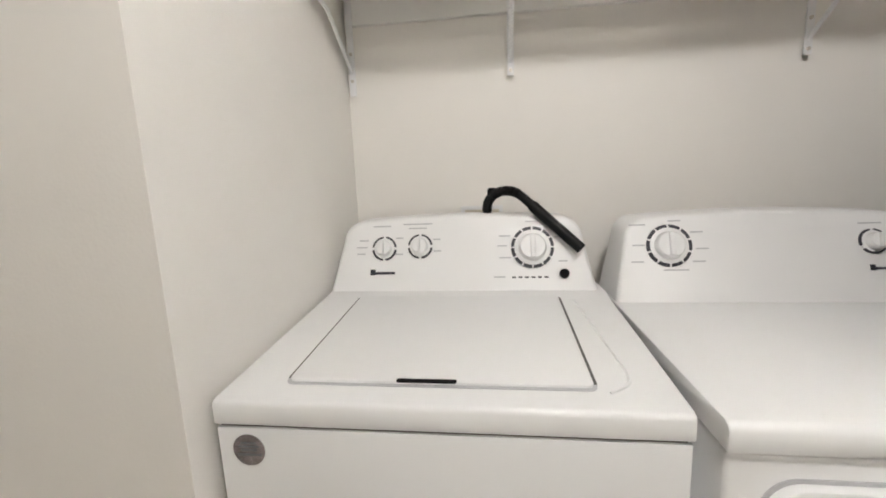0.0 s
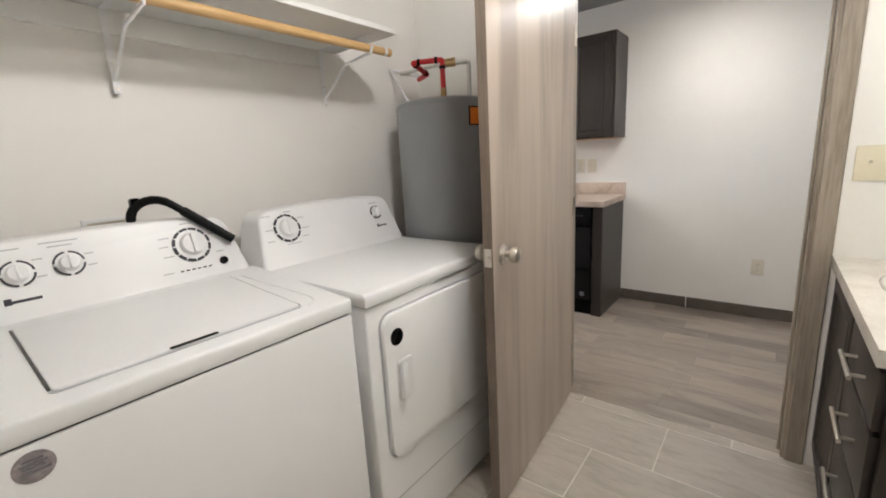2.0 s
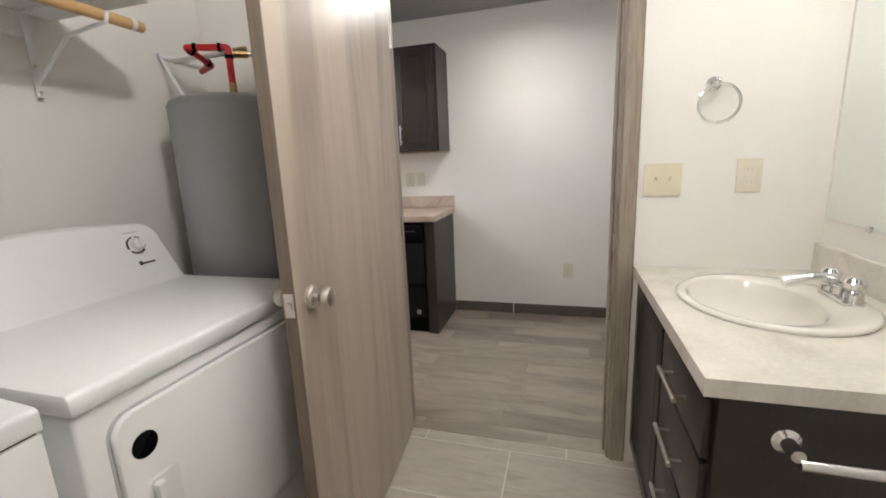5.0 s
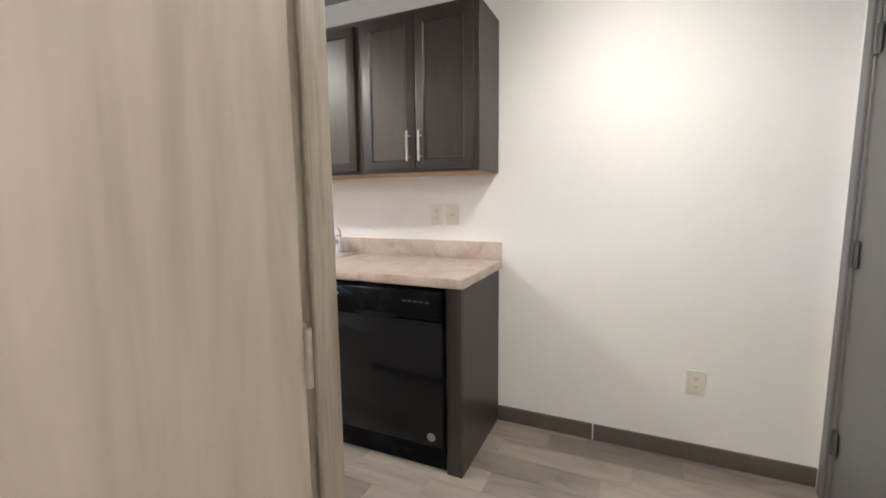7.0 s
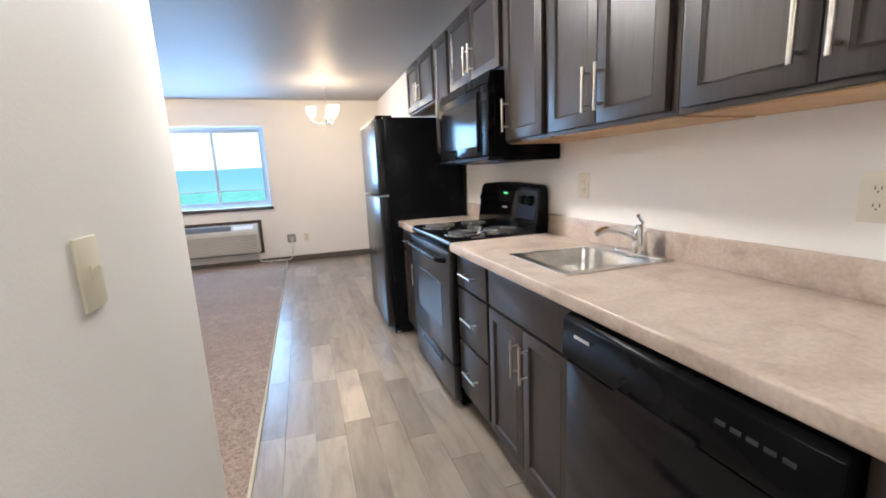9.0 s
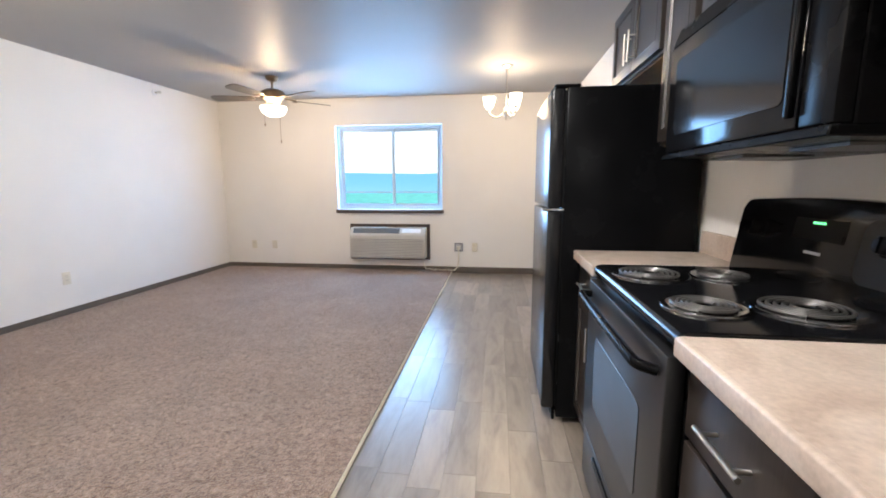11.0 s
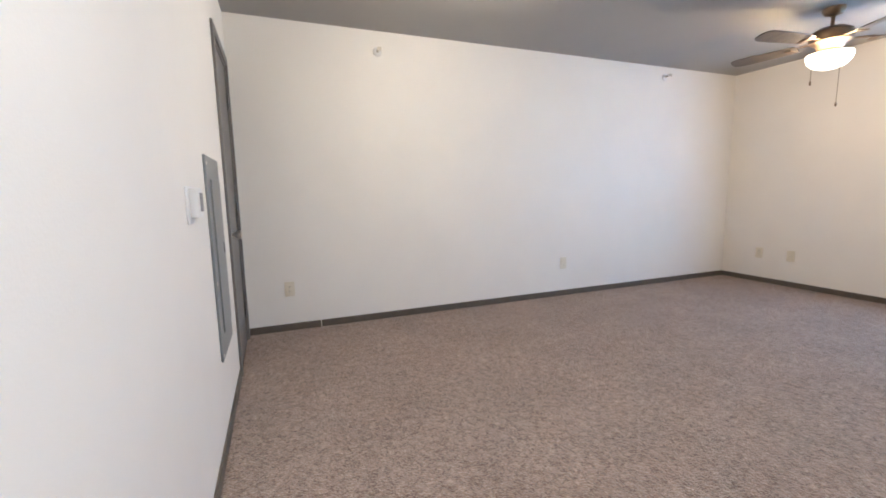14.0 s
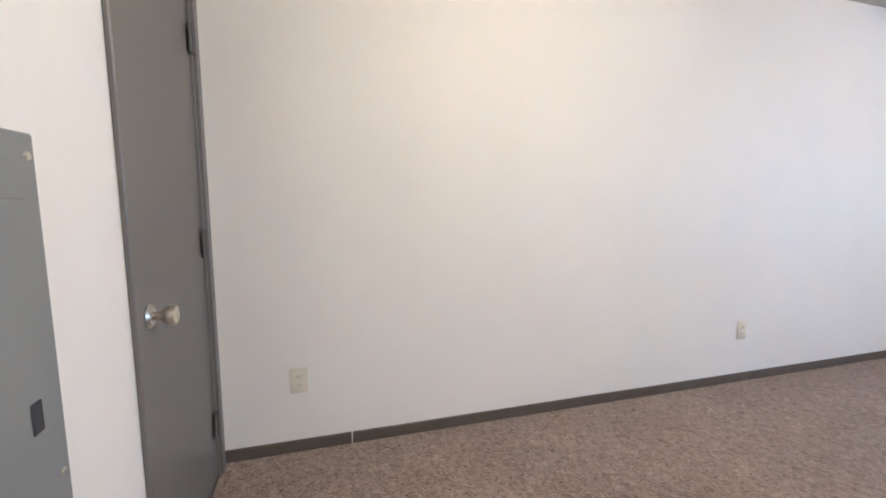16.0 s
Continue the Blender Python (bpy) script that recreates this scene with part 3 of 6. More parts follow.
def washer():
    x0, x1, y0, y1, zt = 0.264, 0.980, 0.812, 1.50, 0.918
    t = thing("washing_machine", ((x0 + x1) / 2, (y0 + y1) / 2, 0), "white top-loading washing machine with closed lid and dial console", "washing machine")
    part("body", box(x0 + 0.002, x1 - 0.002, y0 + 0.002, y1, 0.02, zt - 0.046, 0.004, 2), WHITE, t)
    # dark box inside the gap: the shade there is put into its colour
    part("seam", box(x0 + 0.008, x1 - 0.008, y0 + 0.007, y1 - 0.002, zt - 0.052, zt - 0.036), SILVERDARK, t, "gap under the top panel, its shade painted dark")
    for fx in (x0 + 0.06, x1 - 0.06):
        for fy in (y0 + 0.07, y1 - 0.07):
            part("foot", rod((fx, fy, 0), (fx, fy, 0.025), 0.018, n=12), RUBBER, t)
    rise = 0.036
    top = prism([(y0, zt - 0.041), (y0, zt - 0.010), (y0 + 0.003, zt - 0.003), (y0 + 0.010, zt), (y1 - 0.19, zt + rise), (y1, zt + rise), (y1, zt - 0.041)], x0, x1, "x", 0.003, 2)
    part("top_panel", top, WHITE, t)
    slope = rise / (y1 - 0.19 - y0 - 0.012)
    tilt = Matrix(((1, 0, 0, 0), (0, 1, 0, 0), (0, slope, 1, zt - slope * (y0 + 0.012)), (0, 0, 0, 1)))
    lx0, lx1, ly0, ly1 = 0.366, 0.858, 0.868, 1.262
    # a grey plate under the lid paints the shade of its groove
    part("lid_gap", moved(prism(rounded(lx0 - 0.005, lx1 + 0.005, ly0 - 0.005, ly1 + 0.005, 0.014), 0.0003, 0.0018, "z"), tilt), FAINT, t, "groove round the lid, its shade painted grey")
    lid = part("lid", moved(prism(rounded(lx0, lx1, ly0, ly1, 0.012), 0.001, 0.0075, "z", 0.003, 2), tilt), WHITE, t)
    part("lid_handle", moved(prism(rounded((lx0 + lx1) / 2 - 0.062, (lx0 + lx1) / 2 + 0.035, ly0 - 0.0045, ly0 + 0.006, 0.004), 0.0075, 0.0088, "z"), tilt), BLACK, lid, "dark finger slot")
    for xa in (lx0 - 0.003, lx1 + 0.003):
        part("hinge_slot", moved(box(xa - 0.0025, xa + 0.0025, ly0 + 0.012, ly1 - 0.005, 0.0018, 0.0030), tilt), SILVERDARK, t, "dark slot")
    part("bleach_ridge", moved(tube(bend([(lx1 + 0.035, ly1 - 0.02, 0.0), (lx1 + 0.062, ly0 + 0.05, 0.0), (lx1 + 0.055, ly0 + 0.015, 0.0), (lx1 + 0.02, ly0 - 0.008, 0.0)], 0.03), 0.003, 8), tilt), WHITE, t)
    ZB0 = zt + rise - 0.002
    console(t, x0 - 0.004, x1 - 0.014, 1.318, y1, ZB0, 1.146)
    face = lambda x, z: (x, 1.318 + (z - ZB0) * 0.36, z)
    nrm = (0, -0.941, 0.339)
    dial(t, face(0.409, 1.063), 0.031, nrm, 4)
    dial(t, face(0.508, 1.067), 0.031, nrm, 4)
    dial(t, face(0.806, 1.060), 0.051, nrm, 12)
    part("start_button", lathe([(0, 0), (0.013, 0), (0.012, 0.008), (0, 0.009)], 18, face(0.885, 0.994), nrm), BLACK, t, "black push button")
    m = Matrix.Translation(face(0.405, 1.000)) @ Matrix.Rotation(math.atan2(0.941, 0.339), 4, "X")
    part("badge", moved(join(box(-0.034, 0.034, -0.004, 0.003, 0.0, 0.001), box(-0.034, -0.020, -0.006, 0.010, 0.0, 0.001)), m), DARKINK, t, "dark maker's mark")
    part("status_lights", join(*[moved(box(-0.005, 0.005, -0.002, 0.002, 0, 0.0008), Matrix.Translation(face(0.757 + 0.0165 * i, 0.986)) @ Matrix.Rotation(1.225, 4, "X")) for i in range(6)]), DARKINK, t, "row of small dark marks", "stuff")
    lines = []
    for x, z, wd in ((0.40, 1.122, 0.05), (0.50, 1.126, 0.08), (0.50, 1.115, 0.05), (0.35, 1.085, 0.025), (0.345, 1.067, 0.03), (0.343, 1.05, 0.022), (0.45, 1.09, 0.02), (0.45, 1.048, 0.02), (0.553, 1.085, 0.02), (0.555, 1.055, 0.02), (0.735, 1.09, 0.03), (0.728, 1.065, 0.025), (0.735, 1.035, 0.03), (0.808, 1.126, 0.035), (0.875, 1.085, 0.025), (0.720, 0.987, 0.03), (0.883, 1.025, 0.022)):
        lines.append(moved(box(-wd / 2, wd / 2, -0.0016, 0.0016, 0, 0.0006), Matrix.Translation(face(x, z)) @ Matrix.Rotation(1.225, 4, "X")))
    part("printed_legend", join(*lines), FAINT, t, "fine grey print", "stuff")
    st = part("sticker", moved(lathe([(0, 0), (0.027, 0), (0.027, 0.0008), (0, 0.0008)], 32), pose(0.318, y0 + 0.002, 0.834, 90)), FOIL, t, "round grey foil sticker")
    part("sticker_print", join(*[moved(box(-wd / 2, wd / 2, -0.0018, 0.0018, 0.0008, 0.0014), pose(0.318, y0 + 0.002, 0.834 + dz, 90)) for wd, dz in ((0.026, 0.012), (0.034, 0.006), (0.026, 0.0), (0.04, -0.008))]), GREYST, st, "print bars", "stuff")
    return t


def console(t, x0, x1, y0, y1, z0, z1):
    """The raised control panel at the back, leaning away, with round upper corners."""
    dy = (z1 - z0) * 0.36
    n = 8
    pts = [(x0, z0)]
    r = 0.055
    for i in range(n + 1):
        a = math.pi - i * math.pi / 2 / n
        pts.append((x0 + 0.03 + r + r * math.cos(a), z1 - 0.010 - r + r * math.sin(a)))
    for i in range(1, 8):
        u = i / 8
        pts.append((x0 + 0.03 + r + (x1 - x0 - 0.06 - 2 * r) * u, z1 - 0.010 + 0.010 * math.sin(math.pi * u)))
    for i in range(n + 1):
        a = math.pi / 2 - i * math.pi / 2 / n
        pts.append((x1 - 0.03 - r + r * math.cos(a), z1 - 0.010 - r + r * math.sin(a)))
    pts.append((x1, z0))
    bm = prism(pts, y0, y1, "y")
    for v in bm.verts:
        if v.co.y < (y0 + y1) / 2:
            v.co.y += (v.co.z - z0) * 0.36
    bmesh.ops.bevel(bm, geom=[e for e in bm.edges if e.calc_face_angle(0) > 0.6 and max(v.co.z for v in e.verts) > z0 + 0.02], offset=0.012, segments=3, profile=0.5, affect="EDGES", clamp_overlap=True)
    return part("console", bm, WHITE, t)


def dial(t, at, r, nrm, ticks):
    up = (0, 0.339, 0.941)
    k = part("dial", lathe([(0, 0), (r, 0), (r * 0.99, 0.004), (r * 0.72, 0.006), (r * 0.66, 0.020), (r * 0.60, 0.023), (0, 0.0235)], 32, at, nrm), WHITEPL, t)
    w = Vector(up).cross(Vector(nrm))
    b = moved(box(-r * 0.12, r * 0.12, -r * 0.6, r * 0.6, 0, 0.010, 0.002, 1), Matrix.Translation(Vector(at) + 0.021 * Vector(nrm)) @ Vector(nrm).to_track_quat("Z", "Y").to_matrix().to_4x4())
    part("grip", b, WHITEPL, k)
    gap = 360 / ticks
    for i in range(ticks):
        part("ring_segment", ring_arc(at, r * 0.88, r * 1.08, i * gap + gap * 0.08, (i + 1) * gap - gap * 0.08, nrm, up, 0.0045), DARKINK, k)


def dryer():
    x0, x1, y0, y1, zt = 1.003, 1.730, 0.782, 1.50, 0.925
    t = thing("dryer", ((x0 + x1) / 2, (y0 + y1) / 2, 0), "white front-loading clothes dryer with dial console and pull door", "dryer")
    part("body", box(x0 + 0.003, x1 - 0.003, y0 + 0.008, y1, 0.02, zt - 0.047, 0.008, 3), WHITE, t)
    # shade of the gap, drawn as a dark box like the washer's
    part("seam", box(x0 + 0.010, x1 - 0.010, y0 + 0.014, y1 - 0.002, zt - 0.052, zt - 0.038), SILVERDARK, t, "gap under the top panel, its shade painted dark")
    for fx in (x0 + 0.06, x1 - 0.06):
        for fy in (y0 + 0.07, y1 - 0.07):
            part("foot", rod((fx, fy, 0), (fx, fy, 0.025), 0.018, n=12), RUBBER, t)
    part("top_panel", prism([(y0, zt - 0.043), (y0, zt - 0.012), (y0 + 0.005, zt - 0.004), (y0 + 0.014, zt), (y1, zt), (y1, zt - 0.043)], x0, x1, "x", 0.005, 2), WHITE, t)
    dx0, dx1, dz0, dz1 = 1.054, 1.690, 0.36, 0.842
    dr = part("door", prism(rounded(dx0, dx1, dz0, dz1, 0.045), y0 - 0.010, y0 + 0.009, "y", 0.006, 2), WHITE, t)
    part("door_seam", prism(rounded(dx0 - 0.005, dx1 + 0.005, dz0 - 0.005, dz1 + 0.005, 0.048), y0 + 0.006, y0 + 0.0095, "y"), FAINT, t)
    part("handle", join(prism(rounded(dx0 + 0.038, dx0 + 0.106, 0.552, 0.688, 0.014), y0 - 0.016, y0 - 0.009, "y", 0.003, 1), box(dx0 + 0.042, dx0 + 0.064, y0 - 0.036, y0 - 0.014, 0.558, 0.682, 0.008, 2)), WHITEPL, dr, "recessed white pull")
    part("sticker", lathe([(0, 0), (0.027, 0), (0.027, 0.001), (0, 0.001)], 28, (dx0 + 0.050, y0 - 0.010, 0.765), (0, -1, 0)), BLACK, dr, "round black sticker")
    part("toe_panel_seam", box(x0 + 0.006, x1 - 0.006, y0 + 0.007, y0 + 0.0098, 0.205, 0.209), FAINT, t)
    console(t, x0 + 0.004, x1 - 0.006, 1.305, y1, zt - 0.002, 1.138)
    face = lambda x, z: (x, 1.306 + (z - zt) * 0.36, z)
    nrm = (0, -0.941, 0.339)
    dial(t, face(1.142, 1.058), 0.050, nrm, 10)
    dial(t, face(1.598, 1.060), 0.028, nrm, 3)
    part("badge", moved(join(box(-0.028, 0.028, -0.004, 0.002, 0, 0.001), box(-0.028, -0.017, -0.006, 0.008, 0, 0.001)), Matrix.Translation(face(1.612, 1.00)) @ Matrix.Rotation(1.225, 4, "X")), DARKINK, t, "dark maker's mark")
    part("printed_legend", join(*[moved(box(-wd / 2, wd / 2, -0.0016, 0.0016, 0, 0.0006), Matrix.Translation(face(x, z)) @ Matrix.Rotation(1.225, 4, "X")) for x, z, wd in ((1.07, 1.11, 0.04), (1.07, 1.06, 0.03), (1.065, 1.02, 0.03), (1.16, 1.118, 0.03), (1.21, 1.09, 0.03), (1.22, 1.05, 0.03), (1.21, 1.02, 0.03), (1.155, 1.0, 0.06), (1.598, 1.102, 0.05))]), FAINT, t, "fine grey print", "stuff")
    return t


washer()
dryer()


def drain_hose():
    arch = [(0.742 - 0.054 * math.cos(radians(a)), 1.455 - 0.0004 * a, 1.160 + 0.048 * math.sin(radians(a))) for a in range(0, 141, 20)]
    path = bend([(0.688, 1.53, 0.99)] + arch + [(0.926, 1.33, 1.058)], 0.02, 4)
    t = thing("drain_hose", (0.70, 1.50, 1.0), "black corrugated drain hose hooked over the washer console", "hose")
    part("hose", tube(path, 0.0120, 14), RUBBER, t)
    bands = []
    pts = [Vector(p) for p in path]
    for a, b in zip(pts, pts[1:]):
        k = max(1, int((b - a).length / 0.012))
        if (a - pts[-1]).length > 0.22:
            for i in range(k):
                c = a.lerp(b, i / k)
                bands.append(lathe([(0.0118, -0.002), (0.0138, 0), (0.0118, 0.002)], 12, c, (b - a)))
    part("ridge", join(*bands), RUBBER, t, "", "stuff")
    part("cuff", rod(pts[-1] + (pts[-2] - pts[-1]).normalized() * 0.17, pts[-1] + (pts[-1] - pts[-2]).normalized() * 0.0, 0.0150, 0.0140, 16), RUBBER, t, "smooth rubber end")
    part("clip", box(0.690, 0.716, 1.430, 1.462, 1.190, 1.216, 0.005, 1), BLACK, t)


drain_hose()


def outlet_box():
    t = thing("washer_outlet_box", (0.62, BN, 1.05), "white plastic washer supply box set in the wall", "supply box")
    part("frame", join(box(0.60, 0.612, BN - 0.012, BN, 1.02, 1.155), box(0.723, 0.735, BN - 0.012, BN, 1.02, 1.155), box(0.612, 0.723, BN - 0.012, BN, 1.02, 1.032), box(0.612, 0.723, BN - 0.012, BN, 1.143, 1.155)), WHITEPL, t)
    part("back", box(0.612, 0.723, BN - 0.004, BN - 0.001, 1.032, 1.143), IVORY, t)


outlet_box()


def shelf():
    z, yf, yr = 1.800, 1.205, 1.285
    t = thing("laundry_shelf", (0.95, BN, z), "white painted laundry shelf on metal brackets", "shelf")
    part("board", box(AX + 0.003, 1.672, yf, BN - 0.002, z, z + 0.019, 0.002, 1), mat("shelf_white", (0.80, 0.79, 0.76), 0.4, vary=0.02), t)
    part("cleat", box(AX + 0.02, 1.60, BN - 0.020, BN - 0.001, z - 0.075, z - 0.001, 0.002, 1), MATS["shelf_white"], t)
    for x in (0.272, 0.765, 1.575):
        b = part("bracket", join(box(x - 0.010, x + 0.010, BN - 0.025, BN - 0.0205, z - (0.255 if x > 0.3 else 0.285), z - 0.002), box(x - 0.010, x + 0.010, 1.26, BN - 0.022, z - 0.006, z - 0.002), tube([(x, BN - 0.022, z - 0.215), (x, 1.43, z - 0.09), (x, 1.31, z - 0.075), (x, yr - 0.015, z - 0.072), (x, yr - 0.024, z - 0.045)], 0.006, 8)), WHITEPL, t, "white steel")
        for dz in (0.24, 0.16):
            part("screw", rod((x, BN - 0.029, z - dz), (x, BN - 0.02, z - dz), 0.005, n=10), NICKEL, b)
    r = thing("hanging_rod", (1.0, yr, 1.74), "round bare wood hanging rod under the shelf", "hanging rod")
    part("dowel", rod((AX + 0.002, yr, z - 0.052), (1.700, yr, z - 0.052), 0.0165, n=20), DOWEL, r)
    part("price_tag", rod((0.55, yr, z - 0.052), (0.58, yr, z - 0.052), 0.0170, n=20), WHITEPL, r, "white paper tag")
    part("end_tag", rod((1.66, yr, z - 0.052), (1.675, yr, z - 0.052), 0.0170, n=20), WHITEPL, r, "white paper tag")


shelf()


def water_heater():
    cx, cy, r, top = 2.030, 1.250, 0.240, 1.562
    t = thing("water_heater", (cx, cy, 0), "grey electric water heater with orange label", "water heater")
    part("tank", lathe([(0, 0.0), (r - 0.01, 0.0), (r - 0.01, 0.04), (r, 0.05), (r, top - 0.03), (r - 0.008, top - 0.012), (r - 0.03, top), (0, top + 0.006)], 56, (cx, cy, 0)), GREYTANK, t)
    part("band", lathe([(r + 0.0005, top - 0.034), (r + 0.002, top - 0.031), (r + 0.0005, top - 0.028)], 56, (cx, cy, 0)), GREYTANK, t)

    def patch(name, a0, a1, z0, z1, material, label, lift=0.001):
        bm = bmesh.new()
        rows = [[bm.verts.new((cx + (r + lift) * math.cos(radians(a0 + (a1 - a0) * i / 10)), cy + (r + lift) * math.sin(radians(a0 + (a1 - a0) * i / 10)), z)) for z in (z0, z1)] for i in range(11)]
        for p, q in zip(rows, rows[1:]):
            bm.faces.new((p[0], q[0], q[1], p[1]))
        return part(name, bm, material, t, label)
    patch("label", 246, 285, top - 0.128, top - 0.055, ORANGE, "orange printed label")
    patch("label_border", 244, 287, top - 0.134, top - 0.049, BLACK, "black label edge", 0.0005)
    patch("label_block", 268, 287, top - 0.128, top - 0.092, BLACK, "black print on the label", 0.0015)
    patch("access_cover", 258, 300, 0.80, 1.035, BLACK, "dark access cover")
    patch("upper_notice", 264, 296, 0.922, 1.015, GREYTANK, "pale notice", 0.0016)
    patch("lower_notice", 264, 296, 0.815, 0.905, GREYTANK, "pale notice", 0.0016)
    px, py, ze = 1.998, 1.226, 1.752
    part("hot_nipple", rod((px, py, top - 0.002), (px, py, top + 0.06), 0.014, n=14), BRASS, t, "brass fitting")
    hot = part("hot_pipe", tube(bend([(px, py, top + 0.055), (px, py, ze), (1.925, 1.352, 1.748), (2.075, 1.385, 1.718), (2.14, 1.50, 1.718)], 0.010, 4), 0.0125, 12), REDPEX, t, "red plastic pipe")
    for p, a in (((px, py, ze - 0.035), (0, 0, 1)), ((px - 0.014, py + 0.026, ze), (-0.5, 0.85, 0)), ((1.940, 1.326, 1.749), (-0.5, 0.85, 0)), ((1.952, 1.358, 1.743), (0.95, 0.2, -0.2)), ((2.05, 1.380, 1.723), (0.95, 0.2, -0.2))):
        part("crimp_ring", lathe([(0.0125, -0.007), (0.0158, -0.006), (0.0158, 0.006), (0.0125, 0.007)], 14, p, a), BLACK, hot, "black ring")
    qx, qy = 2.135, 1.165
    cold = part("cold_pipe", tube(bend([(qx, qy, top - 0.005), (qx, qy, ze), (px + 0.03, py + 0.06, ze - 0.01), (px + 0.03, py + 0.30, ze - 0.012)], 0.012, 4), 0.0105, 12), STEEL, t, "bare metal pipe")
    part("valve", join(rod((qx - 0.045, qy + 0.05, ze - 0.004), (qx - 0.08, qy + 0.09, ze - 0.007), 0.017, n=14), box(qx - 0.072, qx - 0.056, qy + 0.04, qy + 0.10, ze + 0.012, ze + 0.017)), BRASS, cold, "brass valve")


water_heater()
pp = thing("supply_pipe", (2.1, BN, 1.77), "white plastic supply pipes against the wall", "pipe")
part("pipe", tube(bend([(2.035, BN - 0.012, 1.772), (2.09, BN - 0.012, 1.772), (2.272, BN - 0.012, 1.772)], 0.01), 0.010, 10), WHITEPL, pp)
part("pipe", tube([(2.045, BN - 0.012, 1.768), (1.96, 1.42, 1.569)], 0.006, 8), WHITEPL, pp)

# vanity
VX0, VY0, VZ = 1.400, -0.280, 0.864


def vanity():
    t = thing("vanity_cabinet", (1.85, -0.58, 0), "espresso-stained bathroom vanity cabinet with drawers", "cabinet")
    y0 = VY0 - 0.03
    part("body", join(box(VX0 + 0.021, BX - 0.001, BS + 0.002, y0 - 0.004, 0.09, 0.11), box(VX0 + 0.021, BX - 0.001, BS + 0.002, BS + 0.012, 0.11, VZ - 0.04), box(BX - 0.014, BX - 0.001, BS + 0.012, y0 - 0.004, 0.11, VZ - 0.04)), CAB, t)
    part("end_panel", box(VX0 + 0.012, VX0 + 0.021, BS + 0.002, y0, 0.0, VZ - 0.04, 0.001, 1), CAB, t)
    part("toe_board", box(VX0 + 0.02, BX - 0.001, y0 - 0.08, y0 - 0.065, 0, 0.09), CAB, t)
    part("face_frame", box(VX0 + 0.012, BX - 0.001, y0 - 0.004, y0, 0.09, VZ - 0.04, 0.001, 1), CAB, t)
    z = VZ - 0.06
    for hgt in (0.135, 0.175, 0.175, 0.175):
        dr = part("drawer", box(VX0 + 0.03, VX0 + 0.39, y0, y0 + 0.018, z - hgt, z, 0.003, 2), CAB, t)
        bar(dr, ((VX0 + 0.15), y0 + 0.018, z - hgt / 2), ((VX0 + 0.27), y0 + 0.018, z - hgt / 2), (0, 1, 0))
        z -= hgt + 0.012
    dr = part("door", shaker(0.44, VZ - 0.06 - 0.12, 0.018), CAB, t)
    dr.matrix_basis = pose(VX0 + 0.41, y0, 0.12, 0, 0, 0)
    return t


def bar(parent, a, b, out, r=0.0055, reach=0.03):
    """A straight bar pull on two posts."""
    a, b, o = Vector(a), Vector(b), Vector(out)
    d = (b - a).normalized()
    return part("handle", join(rod(a - d * 0.022 + o * reach, b + d * 0.022 + o * reach, r, n=12), rod(a, a + o * reach, r * 0.8, n=10), rod(b, b + o * reach, r * 0.8, n=10)), NICKEL, parent, "brushed nickel bar pull")


def shaker(wd, ht, th=0.02, rail=0.055):
    """A framed cabinet door with a sunk panel and a bead, in the xz plane, face towards +y."""
    bm = box(0, wd, 0, th, 0, ht)
    face = max(bm.faces, key=lambda f: f.calc_center_median().y)
    bmesh.ops.bevel(bm, geom=list(face.edges), offset=0.003, segments=2, profile=0.5, affect="EDGES")
    bm.faces.ensure_lookup_table()
    face = max(bm.faces, key=lambda f: (round(f.calc_center_median().y, 5), f.calc_area()))
    bmesh.ops.inset_region(bm, faces=[face], thickness=rail)
    bmesh.ops.inset_region(bm, faces=[face], thickness=0.006, depth=0.002)
    bmesh.ops.inset_region(bm, faces=[face], thickness=0.009, depth=-0.009)
    return bm


vanity()
bx, by = 1.900, -0.572


def ellipse(rx, ry, n=48, cx=bx, cy=by):
    return [(cx + rx * math.cos(2 * math.pi * i / n), cy + ry * math.sin(2 * math.pi * i / n)) for i in range(n)]


def plate_with_hole(x0, x1, y0, y1, z0, z1, hole):
    """A slab with an opening along an outline that runs counter-clockwise."""
    bm = bmesh.new()
    k = len(hole)
    c = Vector((sum(p[0] for p in hole) / k, sum(p[1] for p in hole) / k))
    outer = []
    for p in hole:
        d = Vector(p) - c
        s = min(((x1 if d.x > 0 else x0) - c.x) / d.x if abs(d.x) > 1e-9 else 1e9, ((y1 if d.y > 0 else y0) - c.y) / d.y if abs(d.y) > 1e-9 else 1e9)
        outer.append(c + d * s)
    for cx_, cy_ in ((x0, y0), (x1, y0), (x1, y1), (x0, y1)):
        i = min(range(k), key=lambda q: (outer[q] - Vector((cx_, cy_))).length)
        outer[i] = Vector((cx_, cy_))
    rings = [[bm.verts.new((*p, z)) for p in src] for src, z in ((hole, z0), (hole, z1), (outer, z1), (outer, z0))]
    for p, q in zip(rings, rings[1:] + rings[:1]):
        for i in range(k):
            bm.faces.new((p[i], p[(i + 1) % k], q[(i + 1) % k], q[i]))
    bmesh.ops.recalc_face_normals(bm, faces=bm.faces[:])
    return bm


